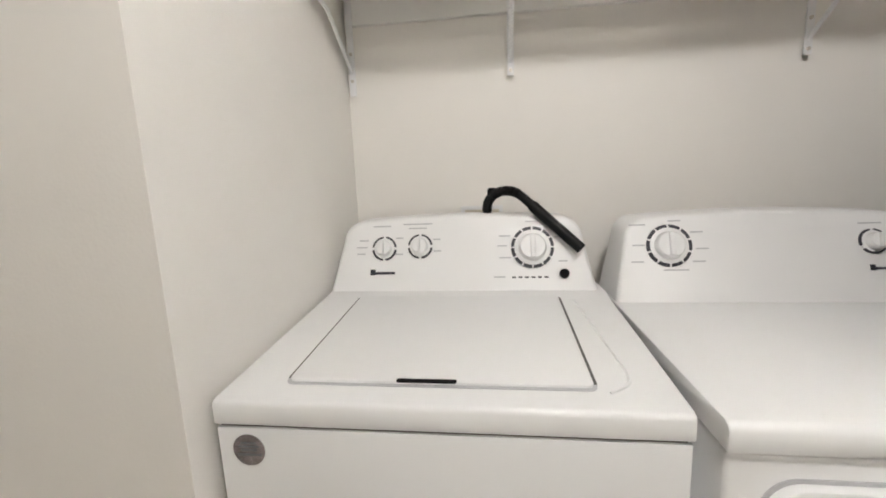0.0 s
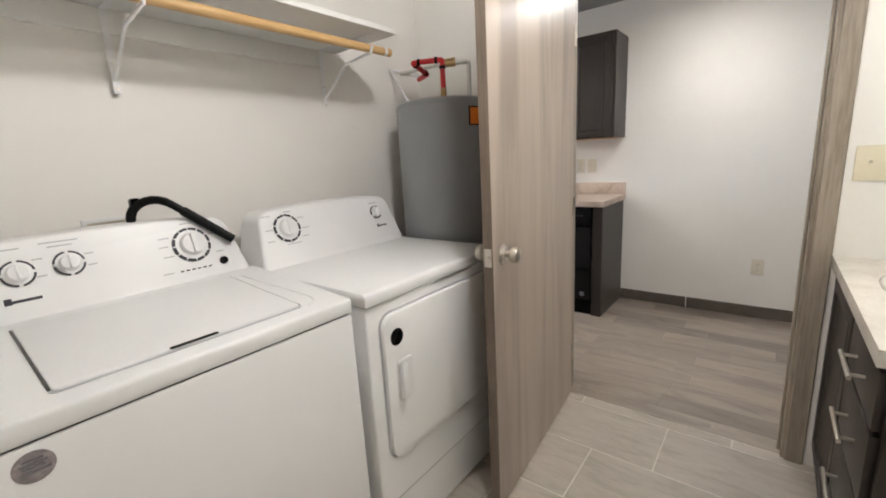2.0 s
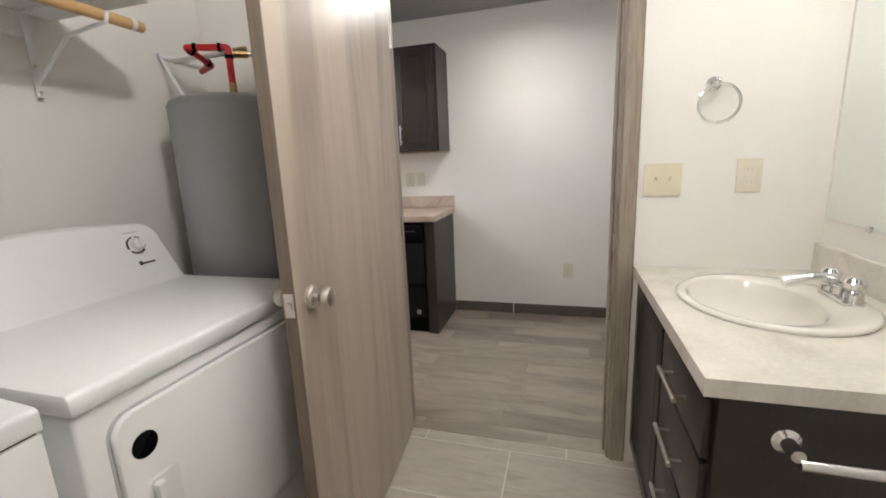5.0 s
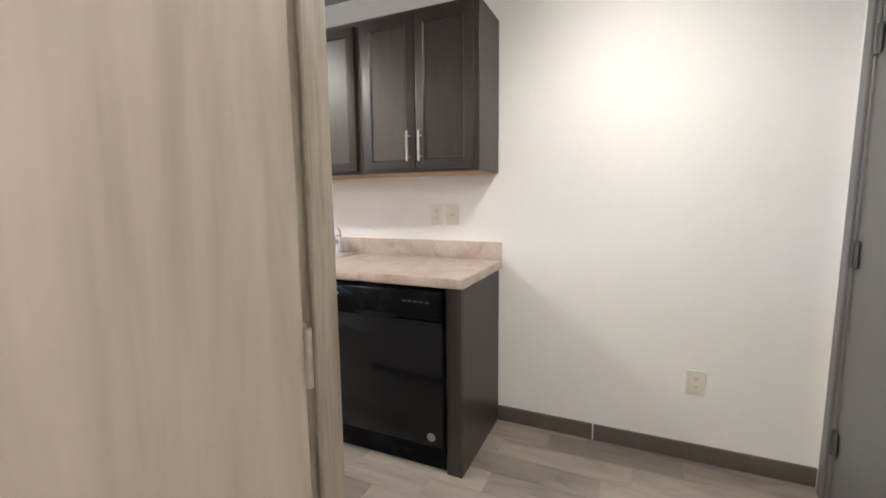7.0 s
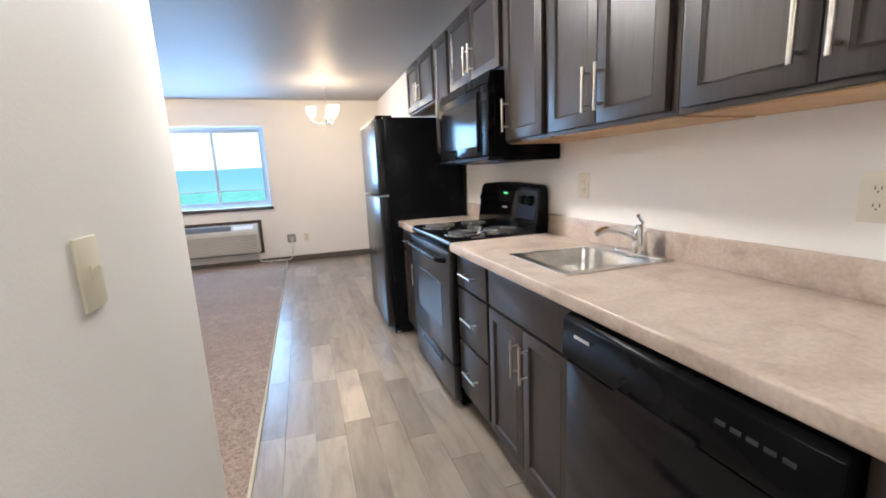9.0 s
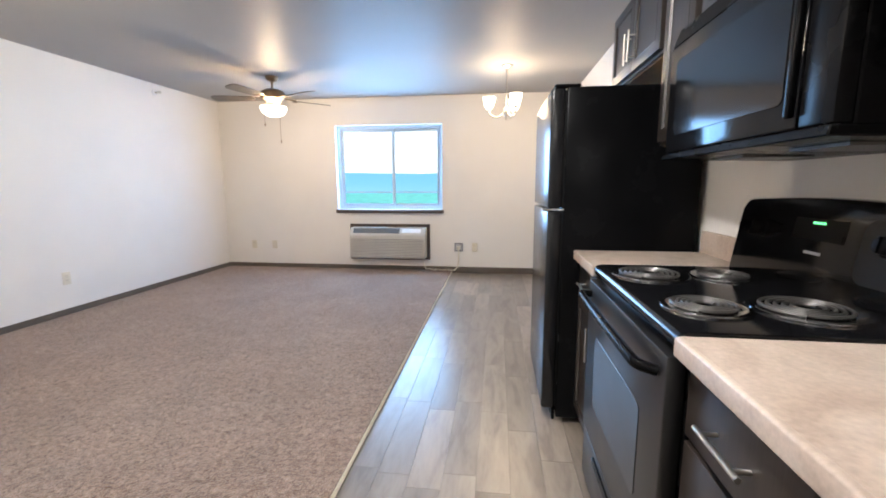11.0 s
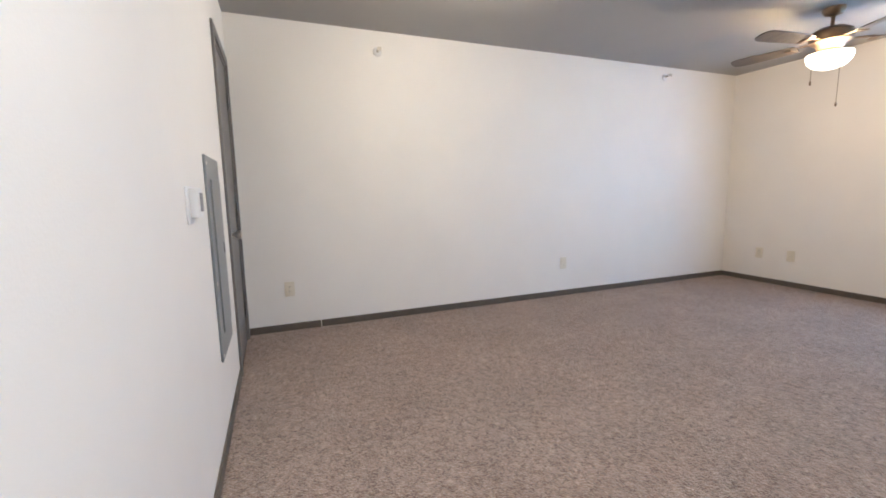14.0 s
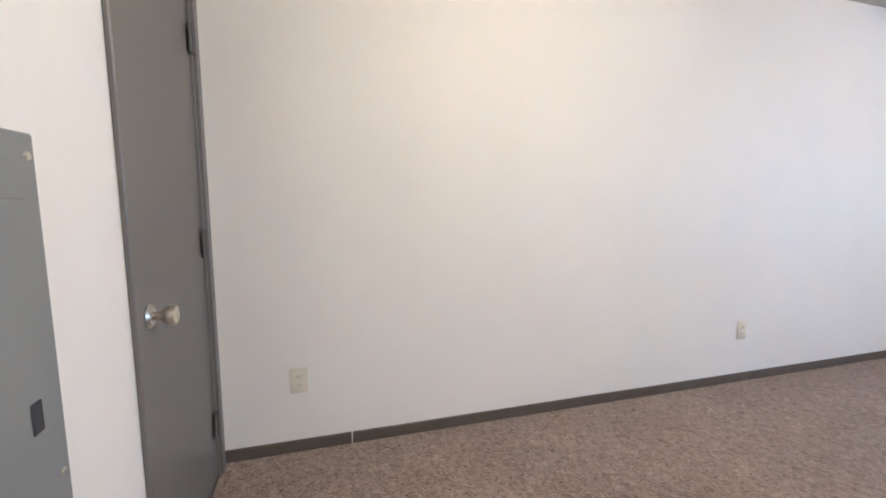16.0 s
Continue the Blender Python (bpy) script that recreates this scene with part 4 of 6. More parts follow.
t = thing("countertop", (1.85, -0.58, VZ), "pale stone-pattern laminate vanity top with backsplash", "countertop")
part("slab", plate_with_hole(VX0, BX - 0.001, BS + 0.001, VY0, VZ - 0.038, VZ, ellipse(0.232, 0.205)), VANTOP, t)
part("backsplash", box(VX0, BX - 0.001, BS + 0.001, BS + 0.020, VZ, VZ + 0.10, 0.003, 1), VANTOP, t)
t = thing("bathroom_sink", (bx, by, VZ), "white oval porcelain drop-in sink", "sink")
bm = bmesh.new()
prof = [(0.252, 0.222, 0.0, 0.001), (0.255, 0.225, 0.0, 0.008), (0.247, 0.217, 0.0, 0.014), (0.232, 0.195, 0.008, 0.013), (0.212, 0.160, 0.038, 0.010), (0.205, 0.153, 0.040, 0.002), (0.192, 0.142, 0.040, -0.04), (0.160, 0.118, 0.040, -0.095), (0.10, 0.075, 0.038, -0.128), (0.02, 0.018, 0.036, -0.137)]
rings = [[bm.verts.new((bx + rx * math.cos(a), by + ry * math.sin(a) + dy, VZ + h)) for a in [2 * math.pi * i / 48 for i in range(48)]] for rx, ry, dy, h in prof]
for p, q in zip(rings, rings[1:]):
    for i in range(48):
        bm.faces.new((p[i], p[(i + 1) % 48], q[(i + 1) % 48], q[i]))
part("basin", bm, PORC, t)
part("drain", lathe([(0, 0), (0.022, 0), (0.022, 0.004), (0.014, 0.003), (0, 0.002)], 20, (bx, by + 0.036, VZ - 0.139)), CHROME, t, "chrome drain")
t = thing("bathroom_faucet", (bx, -0.775, VZ), "chrome two-handle bathroom faucet", "faucet")
fy = -0.738
part("deck_plate", prism(rounded(bx - 0.075, bx + 0.075, fy - 0.024, fy + 0.024, 0.023), VZ + 0.011, VZ + 0.028, "z", 0.004, 2), CHROME, t)
part("spout", tube(bend([(bx, fy, VZ + 0.02), (bx, fy, VZ + 0.062), (bx, fy + 0.06, VZ + 0.075), (bx, fy + 0.135, VZ + 0.058)], 0.03), 0.0165, 14), CHROME, t)
for s in (-1, 1):
    part("tap_handle", lathe([(0.022, 0.0), (0.020, 0.022), (0.014, 0.030), (0.022, 0.038), (0.024, 0.052), (0.017, 0.064), (0, 0.066)], 20, (bx + s * 0.052, fy, VZ + 0.024)), CHROME, t)

t = thing("towel_bar", (VX0, -0.58, 0.70), "chrome towel bar on the vanity's end panel", "towel bar")
x = VX0 + 0.0135
for y in (-0.425, -0.622):
    part("mount", lathe([(0, 0), (0.026, 0), (0.025, 0.006), (0.014, 0.014), (0.012, 0.05), (0, 0.052)], 24, (x, y, 0.746), (-1, 0, 0)), CHROME, t)
part("rail", rod((x - 0.048, -0.428, 0.731), (x - 0.048, -0.632, 0.731), 0.011, n=18), CHROME, t)

t = thing("towel_ring", (BX, -0.50, 1.53), "chrome towel ring on the wall", "towel ring")
part("mount", lathe([(0, 0), (0.025, 0), (0.024, 0.007), (0.013, 0.014), (0.012, 0.042), (0, 0.045)], 24, (BX, -0.502, 1.510), (-1, 0, 0)), CHROME, t)
part("ring", tube([(BX - 0.040, -0.512 + 0.063 * math.sin(2 * math.pi * i / 40), 1.443 + 0.063 * math.cos(2 * math.pi * i / 40)) for i in range(40)], 0.0048, 10, True), CHROME, t)

mr = thing("mirror", (1.85, BS, 1.05), "frameless wall mirror above the vanity", "mirror")
part("glass", box(1.40, 2.262, BS, BS + 0.006, 1.045, 1.97, 0.001, 1), MIRROR, mr)
for x in (1.62, 2.05):
    part("clip", box(x - 0.010, x + 0.010, BS, BS + 0.011, 1.036, 1.054, 0.002, 1), CHROME, mr)
vl = thing("vanity_light", (1.85, BS, 2.12), "white glass vanity light bar above the mirror", "wall lamp")
part("backplate", box(1.34, 1.90, BS, BS + 0.03, 2.08, 2.16, 0.004, 1), NICKEL, vl)
for x in (1.42, 1.62, 1.82):
    part("shade", lathe([(0.02, 0.0), (0.045, -0.02), (0.055, -0.09), (0.05, -0.09), (0.04, -0.025), (0.018, -0.005)], 20, (x, BS + 0.12, 2.14)), DOMEGLASS, vl, "lit white glass").visible_shadow = False


def wall_plate(name, at, normal, wd, ht, material, label, category, kind):
    """A switch or socket plate: at is its centre on the wall."""
    t = thing(name, at, label, category)
    q = Matrix.Translation(at) @ Matrix([[*p] for p in zip((Vector((0, 0, 1)).cross(Vector(normal))), (0, 0, 1), normal)]).to_4x4()
    part("plate", moved(box(-wd / 2, wd / 2, -ht / 2, ht / 2, 0, 0.006, 0.0025, 2), q), material, t)
    if kind == "toggle2":
        for u in (-0.023, 0.023):
            part("toggle", moved(join(box(u - 0.005, u + 0.005, -0.012, 0.012, 0.006, 0.008), moved(box(-0.004, 0.004, -0.003, 0.003, 0, 0.016, 0.001, 1), Matrix.Translation((u, 0.003, 0.006)) @ Matrix.Rotation(-0.5, 4, "X"))), q), material, t)
    elif kind == "toggle":
        part("toggle", moved(join(box(-0.005, 0.005, -0.012, 0.012, 0.006, 0.008), moved(box(-0.004, 0.004, -0.003, 0.003, 0, 0.016, 0.001, 1), Matrix.Translation((0, 0.003, 0.006)) @ Matrix.Rotation(-0.5, 4, "X"))), q), material, t)
    elif kind == "gfci":
        part("socket", moved(join(box(-0.017, 0.017, -0.034, 0.034, 0.006, 0.009, 0.001, 1), box(-0.008, 0.008, -0.006, -0.001, 0.009, 0.011), box(-0.008, 0.008, 0.002, 0.007, 0.009, 0.011)), q), material, t)
        part("slots", moved(join(*[box(u - 0.0012, u + 0.0012, v - 0.004, v + 0.004, 0.009, 0.0094) for u in (-0.006, 0.006) for v in (-0.022, 0.022)]), q), FAINT, t, "", "stuff")
    elif kind == "duplex":
        for v in (-0.020, 0.020):
            s = part("socket", moved(prism(rounded(-0.017, 0.017, v - 0.014, v + 0.014, 0.010), 0.005, 0.0085, "z"), q), material, t)
            part("slots", moved(join(*[box(u - 0.0012, u + 0.0012, v - 0.002, v + 0.006, 0.0085, 0.009) for u in (-0.006, 0.006)], rod((0, v - 0.007, 0.0085), (0, v - 0.007, 0.009), 0.0022, n=8)), q), DARKINK, s, "", "stuff")
    elif kind == "jack":
        part("jack", moved(rod((0, 0, 0.006), (0, 0, 0.016), 0.006, n=12), q), NICKEL, t)
    return t


wall_plate("light_switch", (BX, -0.362, 1.190), (-1, 0, 0), 0.125, 0.118, CREAM, "cream double toggle switch plate", "light switch", "toggle2")
wall_plate("wall_outlet", (BX, -0.634, 1.198), (-1, 0, 0), 0.078, 0.118, IVORY, "ivory ground-fault wall outlet", "outlet", "gfci")
wall_plate("light_switch", (HX, 1.475, 1.126), (1, 0, 0), 0.075, 0.118, CREAM, "cream toggle switch plate on the hall wall", "light switch", "toggle")
wall_plate("wall_outlet", (E, -0.053, 0.386), (-1, 0, 0), 0.075, 0.118, IVORY, "ivory wall outlet near the floor", "outlet", "duplex")
for y, k in ((1.164, "jack"), (1.262, "duplex")):
    wall_plate("wall_outlet", (E, y, 1.158), (-1, 0, 0), 0.075, 0.118, IVORY, "ivory plate above the kitchen worktop", "outlet", k)
wall_plate("wall_outlet", (E, 2.33, 1.168), (-1, 0, 0), 0.075, 0.118, IVORY, "ivory plate above the kitchen worktop", "outlet", "duplex")
for y in (2.405, 5.06):
    wall_plate("wall_outlet", (W, y, 0.372), (1, 0, 0), 0.075, 0.118, IVORY, "ivory wall outlet above the carpet", "outlet", "duplex")
for x, k in ((-0.535, "duplex"), (-0.215, "jack"), (2.74, "duplex")):
    wall_plate("wall_outlet", (x, N, 0.365), (0, -1, 0), 0.075, 0.118, IVORY, "ivory plate on the window wall", "outlet", k)


def dome_light(x, y):
    t = thing("ceiling_light", (x, y, H), "lit flush dome ceiling light with white glass", "ceiling light", "flush dome lights")
    part("pan", lathe([(0, 0), (0.155, 0), (0.155, -0.02), (0.14, -0.025), (0, -0.025)], 36, (x, y, H)), WHITEPL, t)
    part("dome", lathe([(0.145, -0.02), (0.14, -0.045), (0.11, -0.075), (0.06, -0.092), (0, -0.098)], 36, (x, y, H)), DOMEGLASS, t, "lit white glass").visible_shadow = False


# The last dome, in the bathroom, is an added fixture that stays out of view.
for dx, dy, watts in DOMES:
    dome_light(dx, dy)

# ==== kitchen ====
CX = 3.695    # wall cabinet boxes reach to here; doors in front
BFX = 3.462   # base cabinet boxes


def cab_door(parent, y0, y1, z0, z1, x, handle=None, name="door", low=True):
    """A framed door on the kitchen run, facing -x. handle: 'near' or 'far' side, or 'flat'."""
    bm = moved(shaker(y1 - y0, z1 - z0, 0.02, 0.052 if z1 - z0 > 0.2 else 0.0), Matrix.Translation((x, y0, z0)) @ Matrix.Rotation(radians(90), 4, "Z"))
    d = part(name, bm, CAB, parent)
    if handle:
        y = y0 + 0.03 if handle == "near" else y1 - 0.03
        za, zb = (z0 + 0.06, z0 + 0.16) if low else (z1 - 0.17, z1 - 0.07)
        bar(d, (x - 0.02, y, za), (x - 0.02, y, zb), (-1, 0, 0))
    return d


def wall_cabinet(y0, y1, z0, z1, doors, handles, label):
    t = thing("wall_cabinet", ((E + CX) / 2, (y0 + y1) / 2, z0), label, "cabinet", "kitchen wall cabinets")
    part("body", box(CX, E - 0.001, y0 + 0.001, y1 - 0.001, z0 + 0.004, z1, 0.001, 1), CAB, t)
    part("underside", box(CX + 0.015, E - 0.002, y0 + 0.014, y1 - 0.014, z0, z0 + 0.0042), CABIN, t, "bare wood underside")
    k = doors
    step = (y1 - y0 - 0.05) / k
    for i in range(k):
        cab_door(t, y0 + 0.025 + i * step + (0.0015 if i else 0), y0 + 0.025 + (i + 1) * step - 0.0015, z0 + 0.018, z1 - 0.025, CX, handles[i])


DESC = "espresso-stained wall cabinet with framed doors"
ZB, ZT = 1.375, 2.14
wall_cabinet(0.90, 1.545, ZB, ZT, 2, ("far", "near"), DESC)
wall_cabinet(1.545, 2.15, ZB, ZT, 2, ("far", "near"), DESC)
wall_cabinet(2.15, 2.515, ZB, ZT, 1, ("far",), "narrow espresso-stained wall cabinet with one door")
wall_cabinet(2.515, 3.25, 1.719, ZT, 2, ("far", "near"), "short espresso-stained cabinet above the microwave")
wall_cabinet(3.25, 3.56, ZB, ZT, 1, ("near",), "narrow espresso-stained wall cabinet with one door")
wall_cabinet(3.56, 4.32, 1.745, ZT, 2, ("far", "near"), "short espresso-stained cabinet above the refrigerator")


def base_cabinet(y0, y1, kind, label):
    t = thing("base_cabinet", ((E + BFX) / 2, (y0 + y1) / 2, 0), label, "cabinet", "kitchen base cabinets")
    if kind == "sink":
        part("body", join(box(BFX, E - 0.001, y0 + 0.001, y0 + 0.015, 0.10, 0.868), box(BFX, E - 0.001, y1 - 0.015, y1 - 0.001, 0.10, 0.868), box(BFX, E - 0.001, y0 + 0.015, y1 - 0.015, 0.10, 0.115), box(BFX, BFX + 0.016, y0 + 0.015, y1 - 0.015, 0.115, 0.868)), CAB, t)
    else:
        part("body", box(BFX, E - 0.001, y0 + 0.001, y1 - 0.001, 0.10, 0.868, 0.001, 1), CAB, t)
    part("toe_board", box(BFX + 0.07, BFX + 0.085, y0 + 0.001, y1 - 0.001, 0, 0.10), CAB, t)
    if kind == "drawers":
        z = 0.855
        for hgt in (0.15, 0.27, 0.27):
            d = part("drawer", box(BFX - 0.02, BFX, y0 + 0.012, y1 - 0.012, z - hgt, z, 0.004, 2), CAB, t)
            c = (y0 + y1) / 2
            bar(d, (BFX - 0.02, c - 0.05, z - hgt / 2), (BFX - 0.02, c + 0.05, z - hgt / 2), (-1, 0, 0))
            z -= hgt + 0.012
    else:
        part("false_drawer" if kind == "sink" else "drawer", box(BFX - 0.02, BFX, y0 + 0.012, y1 - 0.012, 0.705, 0.855, 0.004, 2), CAB, t)
        if kind == "sink":
            c = (y0 + y1) / 2
            cab_door(t, y0 + 0.012, c - 0.0015, 0.125, 0.692, BFX, "far", low=False)
            cab_door(t, c + 0.0015, y1 - 0.012, 0.125, 0.692, BFX, "near", low=False)
        else:
            c = (y0 + y1) / 2
            bar(t.children[-1], (BFX - 0.02, c - 0.05, 0.78), (BFX - 0.02, c + 0.05, 0.78), (-1, 0, 0))
            cab_door(t, y0 + 0.012, y1 - 0.012, 0.125, 0.692, BFX, "near", low=False)


t = thing("end_panel", (3.7, 0.93, 0), "espresso-stained end panel of the kitchen run", "cabinet panel")
part("side_panel", box(BFX, E - 0.001, 0.895, 0.915, 0, 0.868, 0.001, 1), CAB, t)
part("inner_panel", box(BFX, E - 0.001, 0.948, 0.968, 0, 0.868, 0.001, 1), CAB, t)
part("front_filler", box(BFX - 0.02, BFX - 0.001, 0.895, 0.968, 0, 0.868, 0.002, 1), CAB, t)
base_cabinet(1.632, 2.225, "sink", "espresso-stained sink base cabinet with two doors")
base_cabinet(2.225, 2.598, "drawers", "espresso-stained base cabinet with three drawers")
base_cabinet(3.368, 3.765, "narrow", "espresso-stained base cabinet with drawer and door")


def dishwasher():
    y0, y1, x = 0.970, 1.630, 3.418
    t = thing("dishwasher", (3.7, (y0 + y1) / 2, 0), "black built-in dishwasher with control strip", "dishwasher")
    part("tub", box(x + 0.03, E - 0.05, y0 + 0.006, y1 - 0.006, 0.09, 0.862), BLACK, t)
    part("door", box(x, x + 0.035, y0 + 0.004, y1 - 0.004, 0.135, 0.715, 0.004, 2), BLACKGL, t)
    cp = part("control_panel", prism([(x - 0.004, 0.722), (x - 0.016, 0.735), (x - 0.012, 0.845), (x + 0.004, 0.857), (x + 0.03, 0.857), (x + 0.03, 0.722)], y0 + 0.004, y1 - 0.004, "y", 0.003, 1), BLACK, t)
    part("handle_recess", prism(rounded((y0 + y1) / 2 - 0.11, (y0 + y1) / 2 + 0.11, 0.724, 0.742, 0.008), x - 0.0215, x - 0.012, "x"), BLACKGL, cp, "finger recess")
    part("badge", box(x - 0.0165, x - 0.0135, y1 - 0.12, y1 - 0.06, 0.805, 0.813), FAINT, cp, "small pale mark")
    part("buttons", join(*[box(x - 0.0165, x - 0.0135, y0 + 0.06 + i * 0.028, y0 + 0.078 + i * 0.028, 0.80, 0.808) for i in range(5)]), BUTTON, cp)
    part("dot", lathe([(0, 0), (0.020, 0), (0.020, 0.001), (0, 0.001)], 24, (x, y0 + 0.064, 0.180), (-1, 0, 0)), GREYST, t, "round grey sticker")
    part("kick_plate", box(x + 0.05, x + 0.06, y0 + 0.006, y1 - 0.006, 0.0, 0.13), BLACK, t)


dishwasher()
CZ = 0.914
# worktop with the sink's opening
SX0, SX1, SY0, SY1 = 3.520, 3.965, 1.775, 2.165
t = thing("kitchen_worktop", (3.7, 1.7, CZ), "beige stone-pattern laminate worktop with backsplash", "countertop")


def slab_with_opening(x0, x1, y0, y1, z0, z1, a0, a1, b0, b1):
    bm = bmesh.new()
    ring = lambda xa, xb, ya, yb, z: [bm.verts.new((x, y, z)) for x, y in ((xa, ya), (xb, ya), (xb, yb), (xa, yb))]
    rings = [ring(a0, a1, b0, b1, z0), ring(a0, a1, b0, b1, z1), ring(x0, x1, y0, y1, z1), ring(x0, x1, y0, y1, z0)]
    for p, q in zip(rings, rings[1:] + rings[:1]):
        for i in range(4):
            bm.faces.new((p[i], p[(i + 1) % 4], q[(i + 1) % 4], q[i]))
    bmesh.ops.recalc_face_normals(bm, faces=bm.faces[:])
    return bm


HX0, HX1, HY0, HY1 = SX0 + 0.02, SX1 - 0.075, SY0 + 0.02, SY1 - 0.02
part("slab", slab_with_opening(3.425, E - 0.001, 0.878, 2.600, CZ - 0.042, CZ, HX0, HX1, HY0, HY1), COUNTER, t)
part("nose", box(3.412, 3.430, 0.878, 2.600, CZ - 0.043, CZ + 0.0005, 0.006, 3), COUNTER, t)
part("backsplash", box(E - 0.020, E - 0.001, 0.878, 2.600, CZ, CZ + 0.10, 0.004, 2), COUNTER, t)
t = thing("kitchen_worktop", (3.7, 3.5, CZ), "short piece of beige laminate worktop beside the range", "countertop")
part("slab", box(3.425, E - 0.001, 3.366, 3.768, CZ - 0.042, CZ, 0.004, 1), COUNTER, t)
part("nose", box(3.412, 3.430, 3.366, 3.768, CZ - 0.043, CZ + 0.0005, 0.006, 3), COUNTER, t)
part("backsplash", box(E - 0.020, E - 0.001, 3.366, 3.768, CZ, CZ + 0.10, 0.004, 2), COUNTER, t)


def kitchen_sink():
    t = thing("kitchen_sink", ((SX0 + SX1) / 2, (SY0 + SY1) / 2, CZ), "stainless steel single-bowl drop-in kitchen sink", "sink")
    part("rim", plate_with_hole(SX0, SX1, SY0, SY1, CZ + 0.0005, CZ + 0.007, rounded(SX0 + 0.028, SX1 - 0.085, SY0 + 0.028, SY1 - 0.028, 0.05)), STEEL, t)
    bm = bmesh.new()
    rings = []
    for ins, z, r in ((0.026, 0.0055, 0.05), (0.034, -0.01, 0.05), (0.045, -0.14, 0.05), (0.075, -0.165, 0.045), (0.14, -0.172, 0.03)):
        rings.append([bm.verts.new((x, y, CZ + z)) for x, y in rounded(SX0 + ins, SX1 - 0.057 - ins, SY0 + ins, SY1 - ins, r)])
    for p, q in zip(rings, rings[1:]):
        for i in range(len(p)):
            bm.faces.new((p[i], p[(i + 1) % len(p)], q[(i + 1) % len(p)], q[i]))
    bm.faces.new(rings[-1])
    part("bowl", bm, STEEL, t)
    part("drain", lathe([(0, 0.003), (0.02, 0.002), (0.04, 0.004), (0.043, 0)], 24, ((SX0 + SX1) / 2 - 0.03, (SY0 + SY1) / 2, CZ - 0.172)), CHROME, t)


kitchen_sink()
t = thing("kitchen_faucet", (3.92, 1.90, CZ), "chrome single-lever kitchen faucet", "faucet")
fx, fy, fz = 3.922, 1.895, CZ + 0.007
part("deck_plate", prism(rounded(fx - 0.026, fx + 0.026, fy - 0.12, fy + 0.12, 0.025), fz, fz + 0.010, "z", 0.003, 2), CHROME, t)
part("column", lathe([(0.027, 0), (0.026, 0.04), (0.023, 0.065), (0.021, 0.078)], 24, (fx, fy, fz + 0.008)), CHROME, t)
part("spout", tube(bend([(fx, fy, fz + 0.055), (fx - 0.06, fy, fz + 0.088), (fx - 0.14, fy + 0.01, fz + 0.112), (fx - 0.185, fy + 0.015, fz + 0.096)], 0.05), 0.012, 14), CHROME, t)
part("lever", join(lathe([(0.022, 0), (0.021, 0.02), (0.012, 0.032), (0, 0.034)], 20, (fx, fy, fz + 0.084)), tube([(fx, fy, fz + 0.10), (fx + 0.004, fy - 0.005, fz + 0.125), (fx - 0.022, fy - 0.01, fz + 0.152)], 0.007, 10)), CHROME, t)


